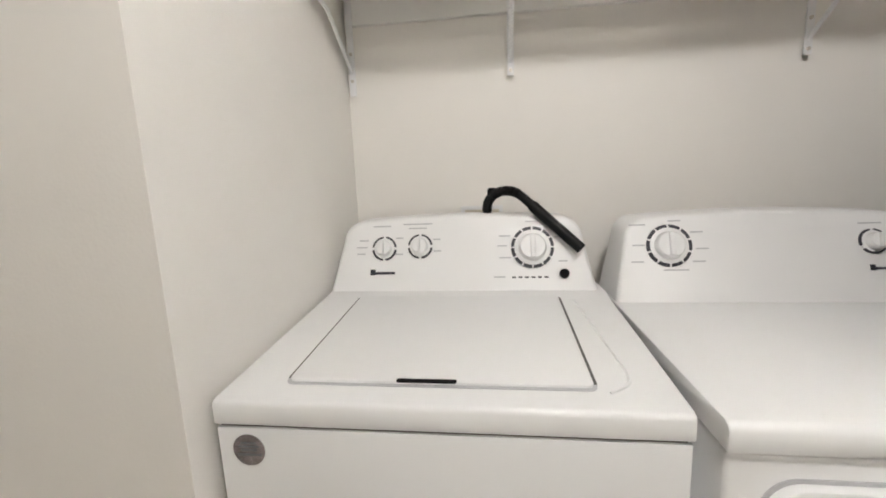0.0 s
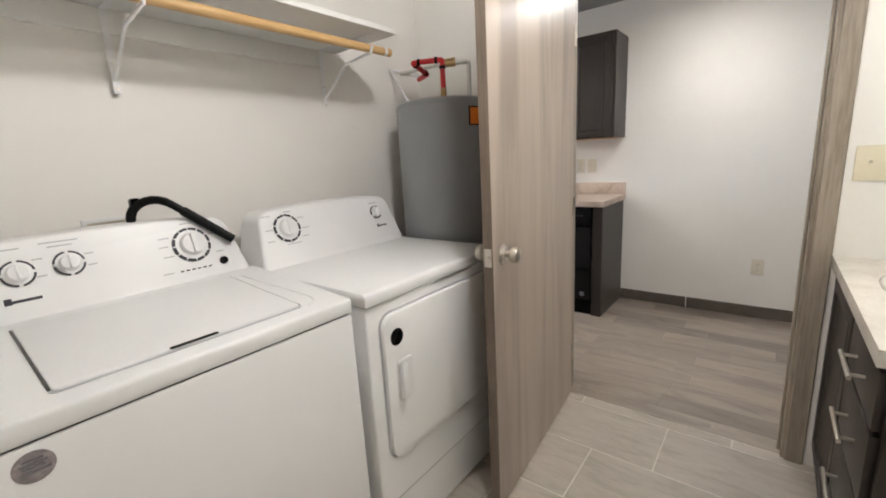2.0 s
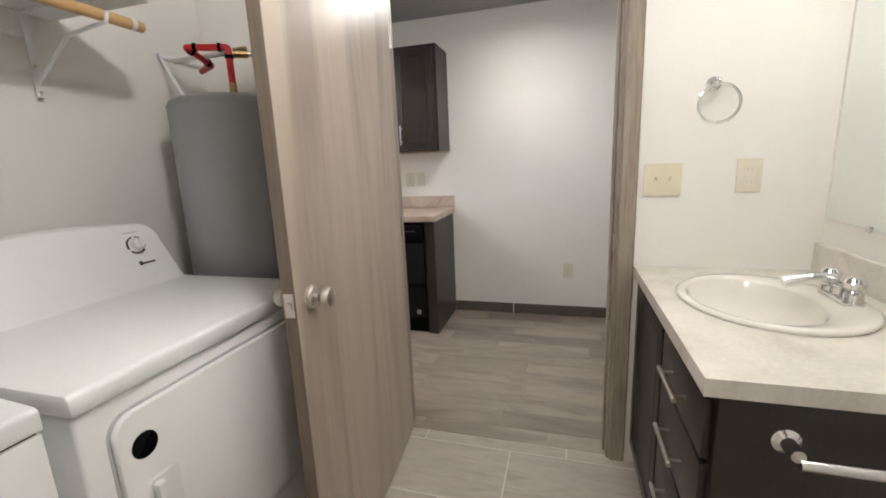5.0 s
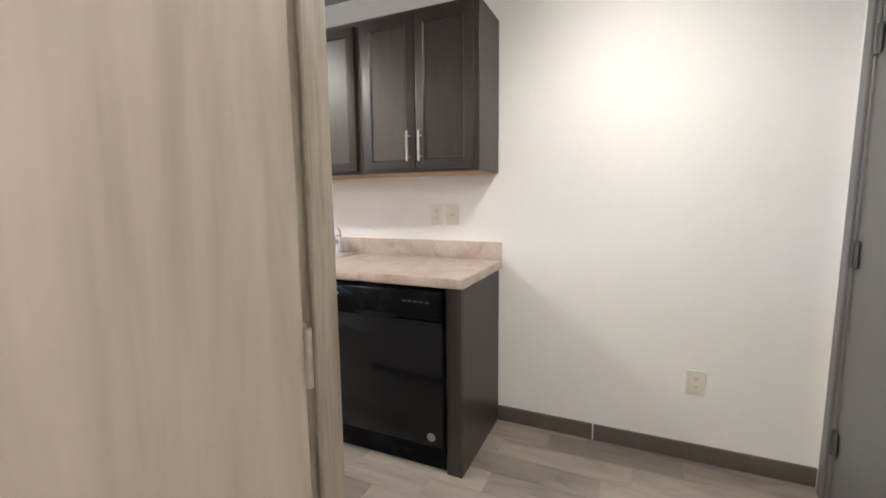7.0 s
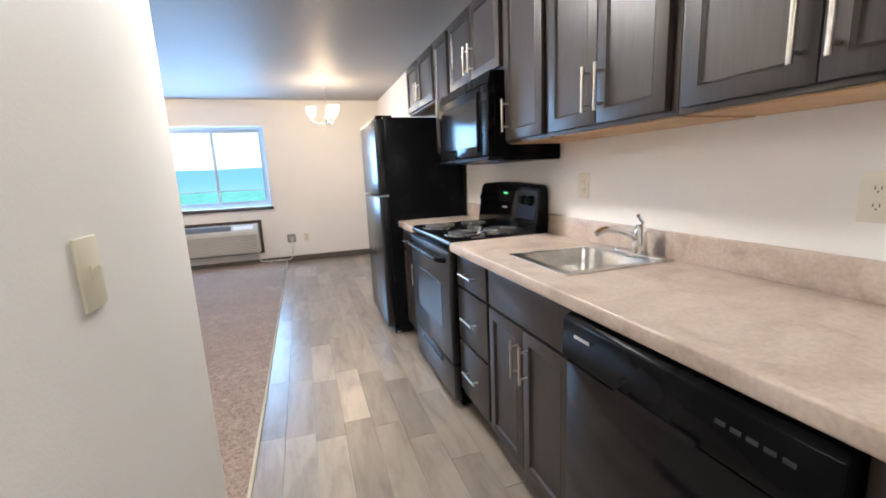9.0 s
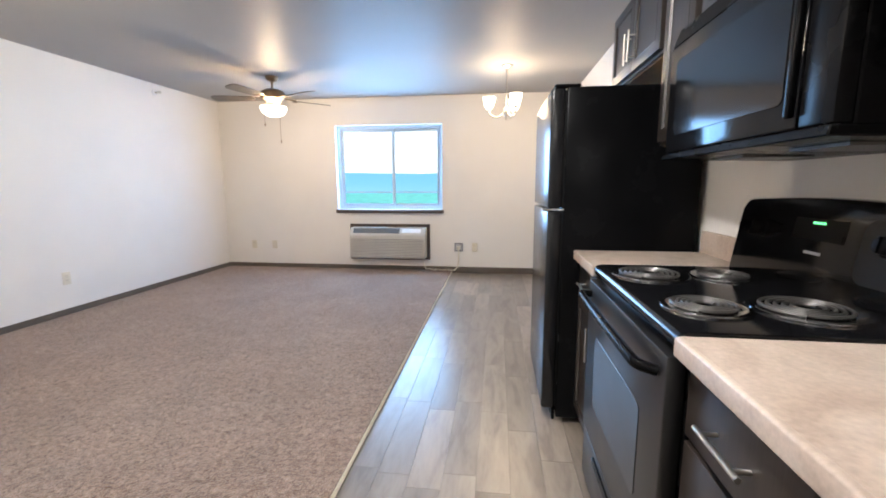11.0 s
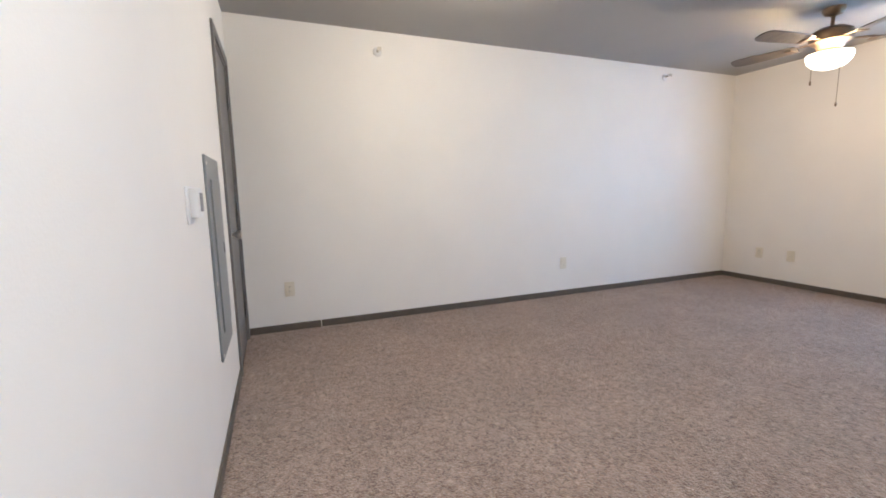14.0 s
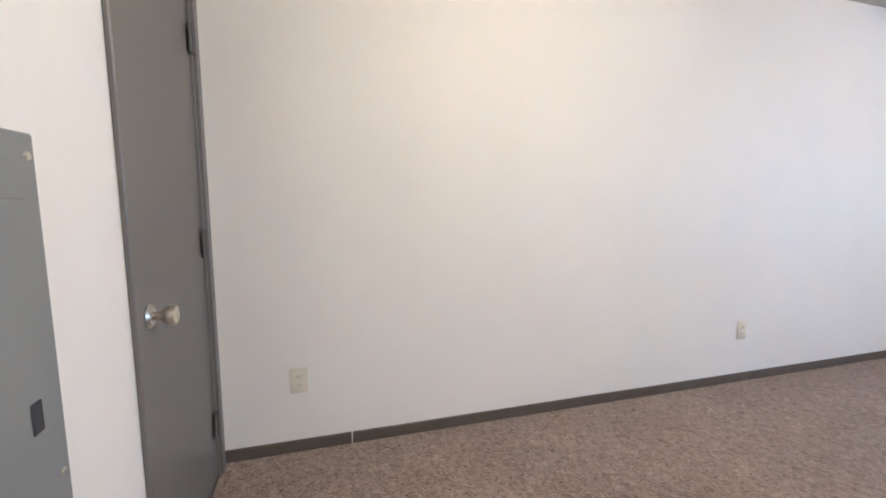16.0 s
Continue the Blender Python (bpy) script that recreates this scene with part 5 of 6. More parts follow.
def stove():
    y0, y1, x0, x1 = 2.603, 3.363, 3.450, E - 0.02
    t = thing("electric_range", (3.7, (y0 + y1) / 2, 0), "black electric coil range with oven door and control backguard", "stove")
    part("body", box(x0, x1, y0 + 0.002, y1 - 0.002, 0.02, 0.895, 0.003, 1), BLACK, t)
    part("cooktop", prism([(x0 - 0.03, 0.885), (x0 - 0.032, 0.905), (x0 - 0.022, 0.918), (x0 - 0.005, 0.922), (x1 - 0.06, 0.922), (x1 - 0.06, 0.885)], y0, y1, "y", 0.003, 1), BLACKGL, t)
    door = part("oven_door", box(x0 - 0.045, x0 - 0.002, y0 + 0.004, y1 - 0.004, 0.265, 0.865, 0.006, 2), RANGE, t)
    part("oven_window", prism(rounded(y0 + 0.14, y1 - 0.14, 0.42, 0.68, 0.02), x0 - 0.0475, x0 - 0.044, "x", 0.001, 1), RANGE, door)
    hb = [(x0 - 0.046, y0 + 0.045, 0.815), (x0 - 0.088, y0 + 0.06, 0.822), (x0 - 0.095, (y0 + y1) / 2, 0.826), (x0 - 0.088, y1 - 0.06, 0.822), (x0 - 0.046, y1 - 0.045, 0.815)]
    part("handle", tube(bend(hb, 0.03), 0.0135, 12), BLACK, door)
    dr = part("storage_drawer", box(x0 - 0.040, x0 - 0.002, y0 + 0.004, y1 - 0.004, 0.055, 0.250, 0.006, 2), RANGE, t)
    part("drawer_pull", prism(rounded(y0 + 0.18, y1 - 0.18, 0.205, 0.235, 0.012), x0 - 0.047, x0 - 0.038, "x", 0.003, 1), BLACK, dr)
    for fx_ in (x0 + 0.03, x1 - 0.05):
        for fy_ in (y0 + 0.05, y1 - 0.05):
            part("foot", rod((fx_, fy_, 0), (fx_, fy_, 0.03), 0.015, n=10), BLACK, t)
    n, pts = 10, []
    bg = []
    for i in range(n + 1):
        a = math.pi * 0.5 * i / n
        bg.append((y0 + 0.05 - 0.05 * math.cos(a), 1.125 + 0.05 * math.sin(a)))
    for i in range(1, 8):
        bg.append((y0 + 0.05 + (y1 - y0 - 0.1) * i / 8, 1.175 + 0.012 * math.sin(math.pi * i / 8)))
    for i in range(n + 1):
        a = math.pi * 0.5 * (1 - i / n)
        bg.append((y1 - 0.05 + 0.05 * math.cos(a), 1.125 + 0.05 * math.sin(a)))
    bg = [(y0 + 0.004, 0.905)] + bg + [(y1 - 0.004, 0.905)]
    bm = prism(bg, x1 - 0.085, x1, "x", 0.006, 2)
    for v in bm.verts:
        if v.co.x < x1 - 0.04:
            v.co.x += (v.co.z - 0.905) * 0.15
    guard = part("backguard", bm, BLACKGL, t)
    nrm = Vector((-0.989, 0, 0.148))
    at = lambda y, z: Vector((x1 - 0.0855 + (z - 0.905) * 0.15, y, z))
    part("knob_plate", moved(prism(rounded(y0 + 0.02, y0 + 0.235, 0.985, 1.14, 0.03), -0.0012, 0.0012, "x"), Matrix(((1, 0, 0.15, x1 - 0.0855 - 0.905 * 0.15), (0, 1, 0, 0), (0, 0, 1, 0), (0, 0, 0, 1)))), GREYPL, guard, "dark grey plate")
    for y in (y0 + 0.075, y0 + 0.155, y1 - 0.075, y1 - 0.155):
        k = part("knob", lathe([(0.030, 0.0), (0.028, 0.010), (0.022, 0.012), (0.020, 0.028), (0, 0.030)], 22, at(y, 1.085), nrm), BLACK, guard)
        part("pointer", moved(box(-0.003, 0.003, -0.018, 0.018, 0.028, 0.034, 0.001, 1), Matrix.Translation(at(y, 1.085)) @ nrm.to_track_quat("Z", "Y").to_matrix().to_4x4()), BLACK, k)
    q = Matrix.Translation(at((y0 + y1) / 2, 1.10)) @ nrm.to_track_quat("Z", "Y").to_matrix().to_4x4()
    part("display", moved(box(-0.095, 0.095, -0.03, 0.03, 0, 0.001), q), BLACK, guard)
    c = (y0 + y1) / 2
    part("clock_digits", join(*[moved(box(-0.004, 0.004, -0.003, 0.003, 0.003, 0.0045), Matrix.Translation(at(c - 0.02 + 0.012 * i, 1.118)) @ nrm.to_track_quat("Z", "Y").to_matrix().to_4x4()) for i in range(4)]), LED, guard, "small green lit display")
    part("badge", moved(box(-0.03, 0.03, -0.004, 0.004, 0, 0.002), Matrix.Translation(at(c, 1.035)) @ nrm.to_track_quat("Z", "Y").to_matrix().to_4x4()), FAINT, guard, "small pale mark")
    for bx_, by_, r in ((x0 + 0.108, y0 + 0.19, 0.085), (x0 + 0.108, y1 - 0.19, 0.105), (x0 + 0.338, y0 + 0.19, 0.105), (x0 + 0.338, y1 - 0.19, 0.085)):
        pan = part("drip_pan", lathe([(r + 0.016, 0.0), (r + 0.016, 0.004), (r + 0.004, 0.005), (r - 0.006, -0.0), (r * 0.5, -0.006), (0.02, -0.008), (0, -0.008)], 32, (bx_, by_, 0.9225 + 0.001)), CHROME, t, "chrome drip pan")
        pts = []
        for i in range(150):
            a = i * 2 * math.pi / 32
            pts.append((bx_ + (0.022 + (r - 0.03) * i / 150) * math.cos(a), by_ + (0.022 + (r - 0.03) * i / 150) * math.sin(a), 0.931))
        part("coil", tube(pts, 0.0046, 6), SILVERDARK, pan, "dark heating coil")


stove()


def microwave():
    y0, y1, x0, z0, z1 = 2.52, 3.245, 3.605, 1.300, 1.716
    t = thing("microwave_oven", (3.8, (y0 + y1) / 2, z0), "black over-the-range microwave oven", "microwave")
    part("body", box(x0 + 0.03, E - 0.002, y0, y1, z0 + 0.02, z1, 0.003, 1), BLACK, t)
    part("vent_grille", prism([(x0 + 0.0, z1 - 0.055), (x0 + 0.016, z1), (x0 + 0.032, z1), (x0 + 0.032, z1 - 0.055)], y0 + 0.001, y1 - 0.001, "y", 0.002, 1), BLACK, t)
    d = part("door", box(x0 - 0.004, x0 + 0.03, y0 + 0.094, y1 - 0.002, z0 + 0.028, z1 - 0.058, 0.006, 2), BLACKGL, t)
    part("door_glass", prism(rounded(y0 + 0.135, y1 - 0.06, z0 + 0.08, z1 - 0.105, 0.015), x0 - 0.0065, x0 - 0.003, "x", 0.001, 1), BLACKGL, d)
    part("handle", box(x0 - 0.016, x0 - 0.003, y0 + 0.099, y0 + 0.116, z0 + 0.05, z1 - 0.08, 0.005, 2), BLACK, d)
    cp = part("control_panel", box(x0 - 0.002, x0 + 0.03, y0 + 0.002, y0 + 0.090, z0 + 0.028, z1 - 0.058, 0.005, 2), BLACK, t)
    part("display", box(x0 - 0.003, x0 - 0.001, y0 + 0.015, y0 + 0.078, z1 - 0.13, z1 - 0.10), BLACK, cp)
    bt = part("bottom", prism([(x0 - 0.012, z0 + 0.006), (x0 - 0.008, z0 + 0.026), (E - 0.004, z0 + 0.026), (E - 0.004, z0)], y0 - 0.003, y1 + 0.003, "y", 0.003, 1), BLACK, t)
    for ya in (y0 + 0.1, y1 - 0.27):
        part("filter", box(x0 + 0.10, x0 + 0.28, ya, ya + 0.17, z0 - 0.002, z0 + 0.006), SILVERDARK, bt)


microwave()


def refrigerator():
    y0, y1, xb, top = 3.785, 4.525, 3.36, 1.672
    t = thing("refrigerator", (3.65, (y0 + y1) / 2, 0), "tall black top-freezer refrigerator beside the counter", "refrigerator")
    part("cabinet", box(xb, E - 0.03, y0, y1, 0.03, top, 0.006, 2), BLACK, t)
    zs = 1.105
    fz = part("freezer_door", box(xb - 0.075, xb - 0.008, y0 + 0.002, y1 - 0.002, zs + 0.006, top - 0.002, 0.014, 3), FRONT, t)
    fr = part("fridge_door", box(xb - 0.075, xb - 0.008, y0 + 0.002, y1 - 0.002, 0.075, zs - 0.006, 0.014, 3), FRONT, t)
    part("gasket", join(box(xb - 0.009, xb + 0.001, y0 + 0.012, y1 - 0.012, zs + 0.012, top - 0.012), box(xb - 0.009, xb + 0.001, y0 + 0.012, y1 - 0.012, 0.085, zs - 0.012)), RUBBER, t)
    part("handle", box(xb - 0.070, xb - 0.022, y1 - 0.003, y1 + 0.012, zs + 0.012, zs + 0.26, 0.005, 2), BLACK, fz, "moulded edge grip")
    part("handle", box(xb - 0.070, xb - 0.022, y1 - 0.003, y1 + 0.012, 0.72, zs - 0.012, 0.005, 2), BLACK, fr, "moulded edge grip")
    part("hinge", join(box(xb - 0.10, xb + 0.01, y0 + 0.003, y0 + 0.040, zs - 0.005, zs + 0.005, 0.002, 1), rod((xb - 0.045, y0 + 0.022, zs - 0.010), (xb - 0.045, y0 + 0.022, zs + 0.012), 0.009, n=12)), CHROME, t, "bright metal")
    part("top_hinge", box(xb - 0.06, xb + 0.06, y0 + 0.006, y0 + 0.05, top, top + 0.014, 0.004, 1), BLACK, t)
    part("grille", box(xb - 0.02, xb - 0.004, y0 + 0.01, y1 - 0.01, 0.012, 0.068, 0.003, 1), BLACK, t)
    for y in (y0 + 0.05, y1 - 0.05):
        part("roller", join(rod((xb + 0.01, y - 0.016, 0.02), (xb + 0.01, y + 0.016, 0.02), 0.02, n=16), box(xb - 0.02, xb + 0.03, y - 0.022, y - 0.017, 0.01, 0.05)), NICKEL, t, "metal roller")


refrigerator()

# ==== living room ====


def air_conditioner():
    x0, x1, z0, z1 = 0.965, 2.115, 0.185, 0.685
    t = thing("wall_air_conditioner", ((x0 + x1) / 2, N, z0), "beige packaged wall air conditioner in a dark frame", "air conditioner")
    fw = 0.04
    part("sleeve_frame", join(box(x0, x0 + fw, N - 0.028, N, z0, z1), box(x1 - fw, x1, N - 0.028, N, z0, z1), box(x0 + fw, x1 - fw, N - 0.028, N, z1 - fw, z1), box(x0 + fw, x1 - fw, N - 0.028, N, z0, z0 + 0.03)), DARKSILL, t, "dark brown trim")
    a, b, f0, f1 = x0 + fw + 0.004, x1 - fw - 0.004, z0 + 0.034, z1 - fw - 0.004
    y = N - 0.20
    bm = prism([(y, f0 + 0.02), (y + 0.012, f0), (N - 0.002, f0), (N - 0.002, f1), (y + 0.075, f1), (y + 0.01, f1 - 0.085), (y, f1 - 0.11)], a, b, "x", 0.008, 2)
    c = part("front_cover", bm, ACBODY, t)
    part("discharge_grille", join(*[moved(box(a + 0.05, b - 0.36, -0.0025, 0.0025, 0, 0.006), Matrix.Translation((0, y + 0.018 + 0.0095 * i, f1 - 0.072 + 0.0125 * i)) @ Matrix.Rotation(radians(-38), 4, "X")) for i in range(6)]), ACDARK, c, "dark discharge louvres")
    part("grille_recess", moved(box(a + 0.045, b - 0.355, -0.0335, 0.0335, 0.0, 0.002), Matrix.Translation((0, y + 0.0415, f1 - 0.041)) @ Matrix.Rotation(radians(53), 4, "X")), ACDARK, c)
    part("control_lid", moved(box(b - 0.32, b - 0.06, -0.032, 0.032, 0.0, 0.004, 0.002, 1), Matrix.Translation((0, y + 0.0415, f1 - 0.041)) @ Matrix.Rotation(radians(53), 4, "X")), WHITEPL, c, "pale control lid")
    # grey backing paints the shade between the slats
    part("intake_recess", box(a + 0.028, b - 0.028, y - 0.0014, y + 0.002, f0 + 0.026, f0 + 0.272), ACGAP, c, "slots with their shade painted grey")
    for i in range(11):
        part("intake_slat", box(a + 0.03, b - 0.03, y - 0.005, y + 0.002, f0 + 0.030 + 0.022 * i, f0 + 0.045 + 0.022 * i, 0.001, 1), ACBODY, c)
    # dark box stands in for the shadow below the cover
    part("lower_shadow_gap", box(a + 0.02, b - 0.02, y + 0.02, N - 0.02, f0 - 0.012, f0 - 0.001), ACDARK, t)
    return t


ac = air_conditioner()
t = thing("power_cord_box", (2.52, N, 0.36), "grey power receptacle with plug on the window wall", "outlet")
part("box", box(2.462, 2.575, N - 0.03, N, 0.31, 0.425, 0.004, 1), GREYST, t)
part("plate", box(2.475, 2.562, N - 0.034, N - 0.030, 0.325, 0.41, 0.001, 1), STEEL, t)
part("plug", box(2.50, 2.54, N - 0.065, N - 0.034, 0.335, 0.385, 0.006, 2), IVORY, t)
cord = [(2.52, N - 0.06, 0.335), (2.525, N - 0.07, 0.20), (2.51, N - 0.06, 0.09), (2.46, N - 0.06, 0.045)]
for i in range(30):
    a = i / 29
    cord.append((2.46 - 0.36 * a + 0.045 * math.sin(a * 17), N - 0.09 + 0.055 * math.cos(a * 19), 0.042 + 0.022 * abs(math.sin(a * 9))))
cord += [(2.04, N - 0.07, 0.10), (2.02, N - 0.06, 0.20)]
part("power_cord", tube(bend(cord, 0.03, 3), 0.0090, 8), IVORY, ac, "ivory cord looped on the floor")


def sprinkler(y, z):
    t = thing("sidewall_sprinkler", (W, y, z), "white sidewall sprinkler head", "sprinkler")
    part("escutcheon", lathe([(0, 0), (0.036, 0), (0.034, 0.010), (0.022, 0.016), (0, 0.016)], 24, (W, y, z), (1, 0, 0)), WHITEPL, t)
    part("body", join(rod((W + 0.014, y, z), (W + 0.045, y, z), 0.011, n=14), tube([(W + 0.04, y - 0.012, z), (W + 0.06, y - 0.014, z), (W + 0.075, y, z)], 0.003, 6), tube([(W + 0.04, y + 0.012, z), (W + 0.06, y + 0.014, z), (W + 0.075, y, z)], 0.003, 6)), NICKEL, t)
    part("deflector", join(box(W + 0.070, W + 0.078, y - 0.016, y + 0.016, z - 0.010, z + 0.012), box(W + 0.045, W + 0.078, y - 0.014, y + 0.014, z + 0.012, z + 0.015)), NICKEL, t)


sprinkler(3.19, 2.25)
sprinkler(6.34, 2.305)


def ceiling_fan(cx, cy):
    t = thing("ceiling_fan", (cx, cy, H), "ceiling fan with five dark blades and a lit glass bowl", "ceiling fan")
    part("canopy", lathe([(0.07, 0), (0.068, -0.02), (0.05, -0.045), (0.02, -0.055)], 28, (cx, cy, H)), BRONZE, t)
    part("downrod", rod((cx, cy, H - 0.05), (cx, cy, H - 0.14), 0.013, n=14), BRONZE, t)
    part("motor_housing", lathe([(0.03, -0.125), (0.085, -0.14), (0.125, -0.165), (0.135, -0.20), (0.125, -0.235), (0.09, -0.255), (0.07, -0.29), (0.0, -0.29)], 36, (cx, cy, H)), BRONZE, t)
    lk = part("light_collar", lathe([(0.06, -0.285), (0.066, -0.30), (0.060, -0.312), (0, -0.312)], 32, (cx, cy, H)), BRONZE, t)
    b = part("light_bowl", lathe([(0.138, -0.318), (0.140, -0.335), (0.13, -0.37), (0.10, -0.405), (0.05, -0.425), (0, -0.43)], 36, (cx, cy, H)), BULBGLASS, t, "lit frosted glass bowl")
    b.visible_shadow = False
    for k in range(5):
        m = Matrix.Translation((cx, cy, H - 0.22)) @ Matrix.Rotation(radians(46 + 72 * k), 4, "Z")
        outline = [(0.20, -0.05), (0.30, -0.058), (0.52, -0.068), (0.62, -0.066), (0.655, -0.045), (0.665, 0.0), (0.655, 0.045), (0.62, 0.066), (0.52, 0.068), (0.30, 0.058), (0.20, 0.05)]
        bl = part("blade", moved(prism(outline, 0, 0.007, "z", 0.0015, 1), m @ Matrix.Translation((0, 0, -0.015)) @ Matrix.Rotation(radians(12), 4, "X")), BLADE, t, "dark wood blade")
        part("blade_iron", moved(join(box(0.10, 0.25, -0.018, 0.018, -0.008, -0.002, 0.002, 1), box(0.22, 0.27, -0.04, 0.04, -0.024, -0.019, 0.002, 1)), m), BRONZE, bl)
    ch = [(cx + 0.10, cy - 0.06, H - 0.30), (cx + 0.10, cy - 0.06, H - 0.70)]
    part("pull_chain", join(tube(ch, 0.0018, 6), lathe([(0, -0.02), (0.006, -0.015), (0.007, 0), (0.004, 0.012), (0, 0.014)], 12, ch[1])), BRONZE, t)
    ch = [(cx - 0.06, cy - 0.09, H - 0.30), (cx - 0.06, cy - 0.09, H - 0.52)]
    part("pull_chain", join(tube(ch, 0.0018, 6), lathe([(0, -0.02), (0.006, -0.015), (0.007, 0), (0.004, 0.012), (0, 0.014)], 12, ch[1])), BRONZE, t)


ceiling_fan(0.56, 6.26)


def chandelier(cx, cy):
    t = thing("chandelier", (cx, cy, H), "small nickel chandelier with three lit glass shades", "chandelier")
    part("canopy", lathe([(0.06, 0), (0.058, -0.012), (0.03, -0.03), (0.01, -0.035)], 28, (cx, cy, H)), NICKEL, t)
    part("stem", rod((cx, cy, H - 0.03), (cx, cy, H - 0.45), 0.006, n=12), NICKEL, t)
    part("hub", lathe([(0.006, -0.40), (0.022, -0.42), (0.03, -0.45), (0.022, -0.48), (0.012, -0.50), (0.014, -0.52), (0, -0.535)], 24, (cx, cy, H)), NICKEL, t)
    for k in range(3):
        a = radians(60 + 120 * k)
        u = Vector((math.cos(a), math.sin(a), 0))
        c = Vector((cx, cy, H))
        arm = part("arm", tube(bend([c + u * 0.02 + Vector((0, 0, -0.46)), c + u * 0.10 + Vector((0, 0, -0.51)), c + u * 0.17 + Vector((0, 0, -0.47)), c + u * 0.175 + Vector((0, 0, -0.42))], 0.04), 0.006, 10), NICKEL, t)
        part("cup", lathe([(0, 0), (0.022, 0.004), (0.026, 0.018), (0.02, 0.022)], 20, c + u * 0.175 + Vector((0, 0, -0.435))), NICKEL, arm)
        s = part("shade", lathe([(0.024, 0.0), (0.04, 0.02), (0.055, 0.06), (0.062, 0.115), (0.058, 0.115), (0.05, 0.06), (0.036, 0.024), (0.0, 0.01)], 24, c + u * 0.175 + Vector((0, 0, -0.42))), BULBGLASS, arm, "lit frosted glass shade")
        s.visible_shadow = False


chandelier(3.12, 6.17)


def breaker_panel():
    x0, x1, z0, z1 = 0.140, 0.548, 0.394, 1.296
    t = thing("breaker_panel", ((x0 + x1) / 2, S, z0), "grey metal electrical panel cover with a closed door", "electrical panel")
    part("cover", box(x0, x1, S, S + 0.010, z0, z1, 0.003, 1), PANELGREY, t)
    dx0, dx1, dz0, dz1 = x0 + 0.045, x1 - 0.090, z0 + 0.11, z1 - 0.10
    part("door_gap", box(dx0 - 0.002, dx1 + 0.002, S + 0.009, S + 0.0112, dz0 - 0.002, dz1 + 0.002), GREYST, t, "dark seam")
    d = part("door", box(dx0, dx1, S + 0.010, S + 0.0165, dz0, dz1, 0.002, 1), PANELGREY, t)
    part("latch", join(box(dx0 + 0.022, dx0 + 0.047, S + 0.016, S + 0.019, 0.845, 0.895, 0.002, 1)), DARKINK, d, "black latch")
    for x in (x0 + 0.02, x1 - 0.02):
        for z in (z0 + 0.025, z1 - 0.035, (z0 + z1) / 2 - 0.1):
            part("screw", lathe([(0.007, 0), (0.006, 0.003), (0, 0.004)], 14, (x, S + 0.010, z), (0, 1, 0)), NICKEL, t)


breaker_panel()
t = thing("thermostat", (0.93, S, 1.10), "white wall thermostat with a grey display on a backplate", "thermostat")
part("backplate", box(0.880, 0.986, S, S + 0.007, 1.033, 1.158, 0.004, 2), WHITEPL, t)
part("body", box(0.868, 0.958, S + 0.006, S + 0.034, 1.053, 1.153, 0.006, 2), WHITEPL, t)
part("screen", box(0.875, 0.926, S + 0.033, S + 0.036, 1.073, 1.136, 0.001, 1), GREYST, t, "grey display")

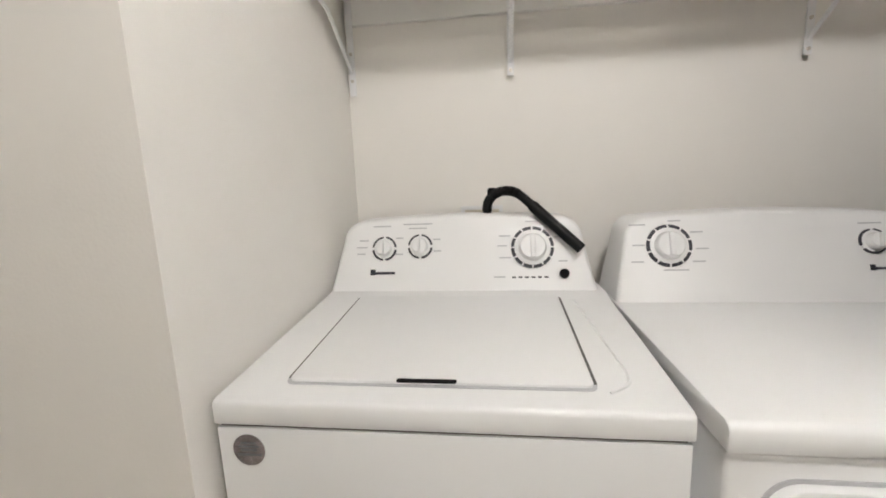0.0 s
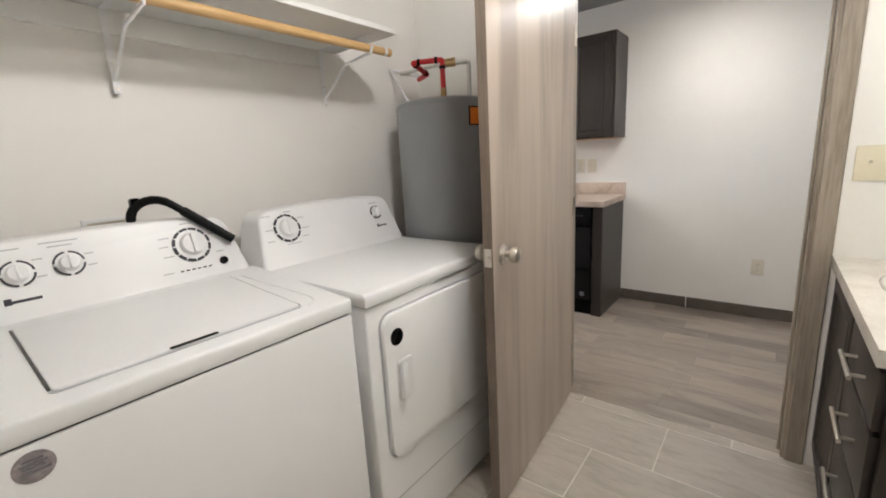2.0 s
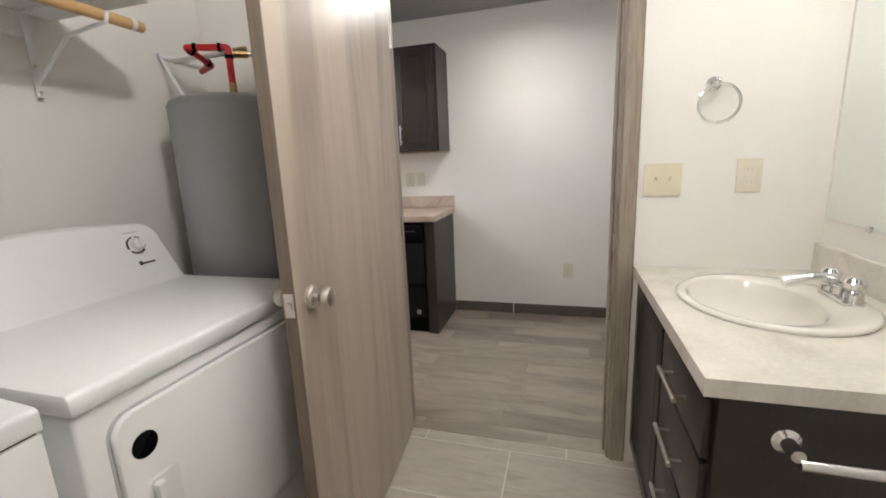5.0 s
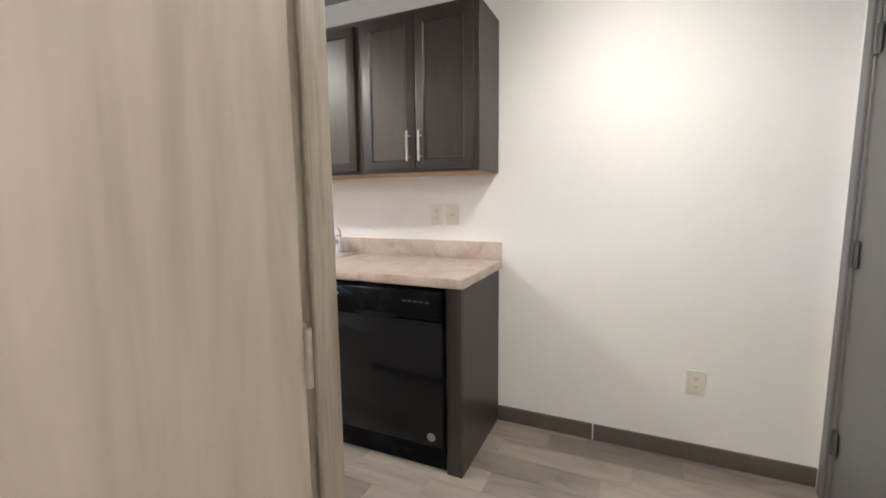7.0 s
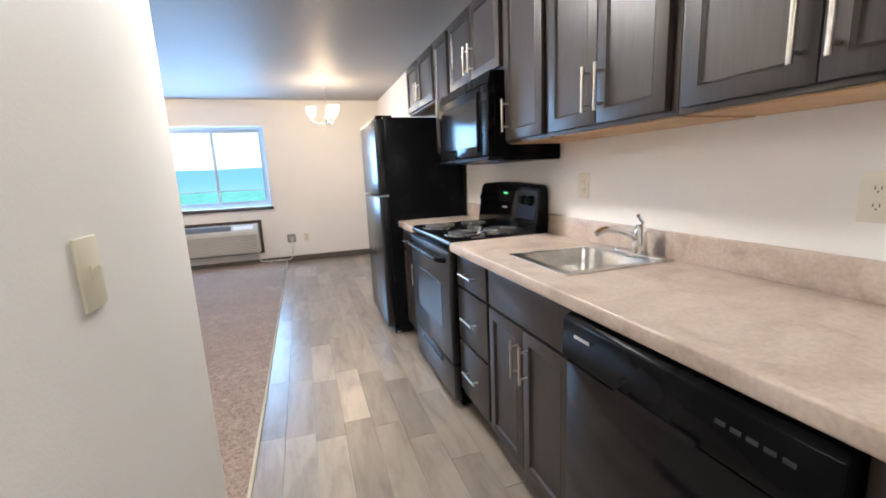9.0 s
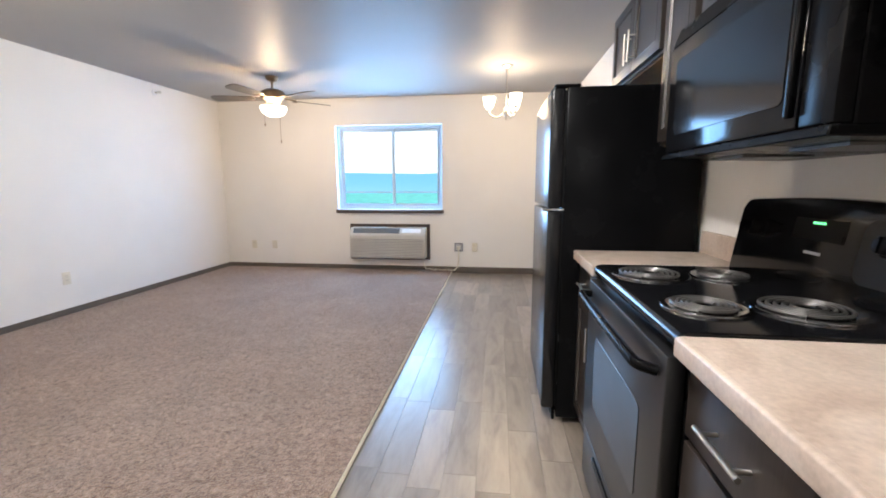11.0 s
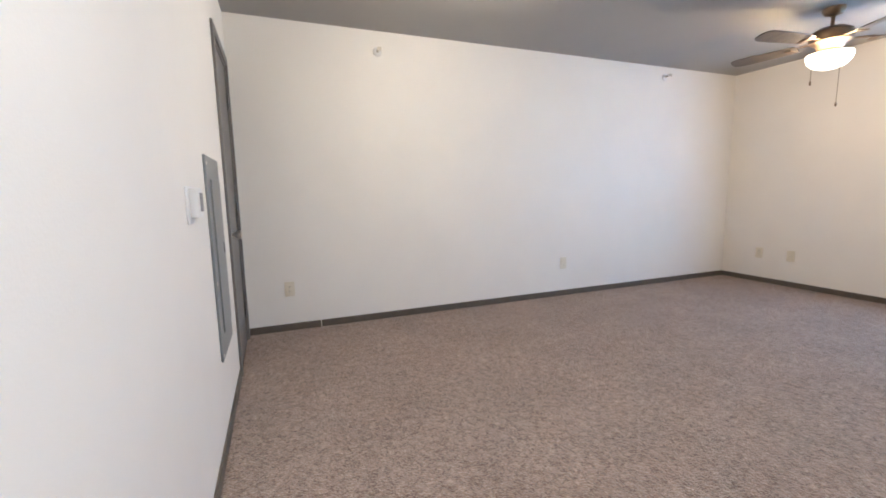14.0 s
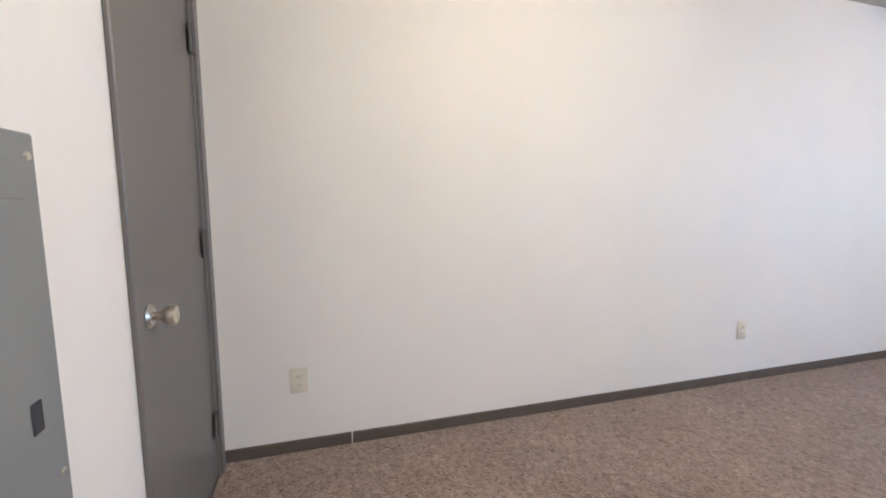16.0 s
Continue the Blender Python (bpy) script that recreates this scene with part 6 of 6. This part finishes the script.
# ==== floors, piece by piece ====
carpet = structure("carpet", box(W, CARX, S, N, -0.012, 0.032), CARPET, "speckled brown cut-pile carpet")
tr = structure("carpet_edge", tube([(CARX, S + 0.012, 0.010), (CARX, N - 0.012, 0.010)], 0.012, 8), IVORY, "pale seam along the carpet's edge")
kf = thing("floor_planks", (3.2, 3.5, 0), "grey-brown wood-look vinyl plank floor", "floor", kind="structure")
PW, PL, G = 0.142, 0.61, 0.0005
PX = 2.306                                        # planks begin inside the bathroom doorway
cells = []
rng = random.Random(5)
nx = int((E - HX) / PW) + 1
for i in range(-1, nx):
    xa, xb = (HX + i * PW, min(E, HX + (i + 1) * PW)) if i >= 0 else (PX, HX)
    lo_y, hi_y = (HS, N) if i >= 0 else (DY0 + 0.019, DY1 - 0.019)
    y = lo_y - rng.uniform(0.05, 0.55)
    while y < hi_y:
        ya, yb = max(y, lo_y), min(y + PL, hi_y)
        if yb - ya > 0.02 and xb - xa > 0.02:
            cells.append((xa, xb, ya, yb))
        y += PL
shared = {}
for xa, xb, ya, yb in cells:
    xs = CARX + 0.004 if yb > S + 0.3 and abs(xa - HX) < 0.001 else xa
    if xb - xs < 0.02:
        continue
    key = (round(xb - xs, 3), round(yb - ya, 3))
    if key not in shared:
        a, b = key[0] / 2 - G, key[1] / 2 - G
        shared[key] = mesh_of("plank", box(-a, a, -b, b, -0.006, 0.0, 0.0008, 1), PLANK, False)
    ob = new("plank", shared[key])
    ob.parent = kf
    ob.matrix_parent_inverse = PLACE[kf].inverted()
    ob.location = ((xs + xb) / 2, (ya + yb) / 2, 0)
bf = thing("floor_tiles", (0.8, 0.3, 0), "pale stone-look bathroom floor tiles in stepped bond", "floor", kind="structure")
structure("grout_bed", box(BW, PX - 0.001, BS, BN, -0.0125, -0.0015), GROUT, "pale grout between floor tiles")
TW, TL, G = 0.325, 0.65, 0.0032
tile_mesh = {}
rows = [(2.237, PX - 0.001)]
while rows[-1][0] > BW:
    rows.append((rows[-1][0] - TW, rows[-1][0]))
for i, (xa, x1) in enumerate(rows):
    y = 0.20 + 0.2433 * (i - 1) - TL * math.ceil((0.20 + 0.2433 * (i - 1) - BS) / TL)
    while y < BN:
        x0, ya, yb = max(xa, BW), max(y, BS), min(y + TL, BN)
        inside = x1 > AX - 0.1 or ya < AY
        if inside and yb - ya > 0.03 and x1 - x0 > 0.03:
            key = (round(x1 - x0, 3), round(yb - ya, 3))
            if key not in tile_mesh:
                a, b = key[0] / 2 - G, key[1] / 2 - G
                tile_mesh[key] = mesh_of("tile", box(-a, a, -b, b, -0.006, 0.0, 0.0012, 1), TILE, False)
            ob = new("tile", tile_mesh[key])
            ob.parent = bf
            ob.matrix_parent_inverse = PLACE[bf].inverted()
            ob.location = ((x0 + x1) / 2, (ya + yb) / 2, 0)
        y += TL
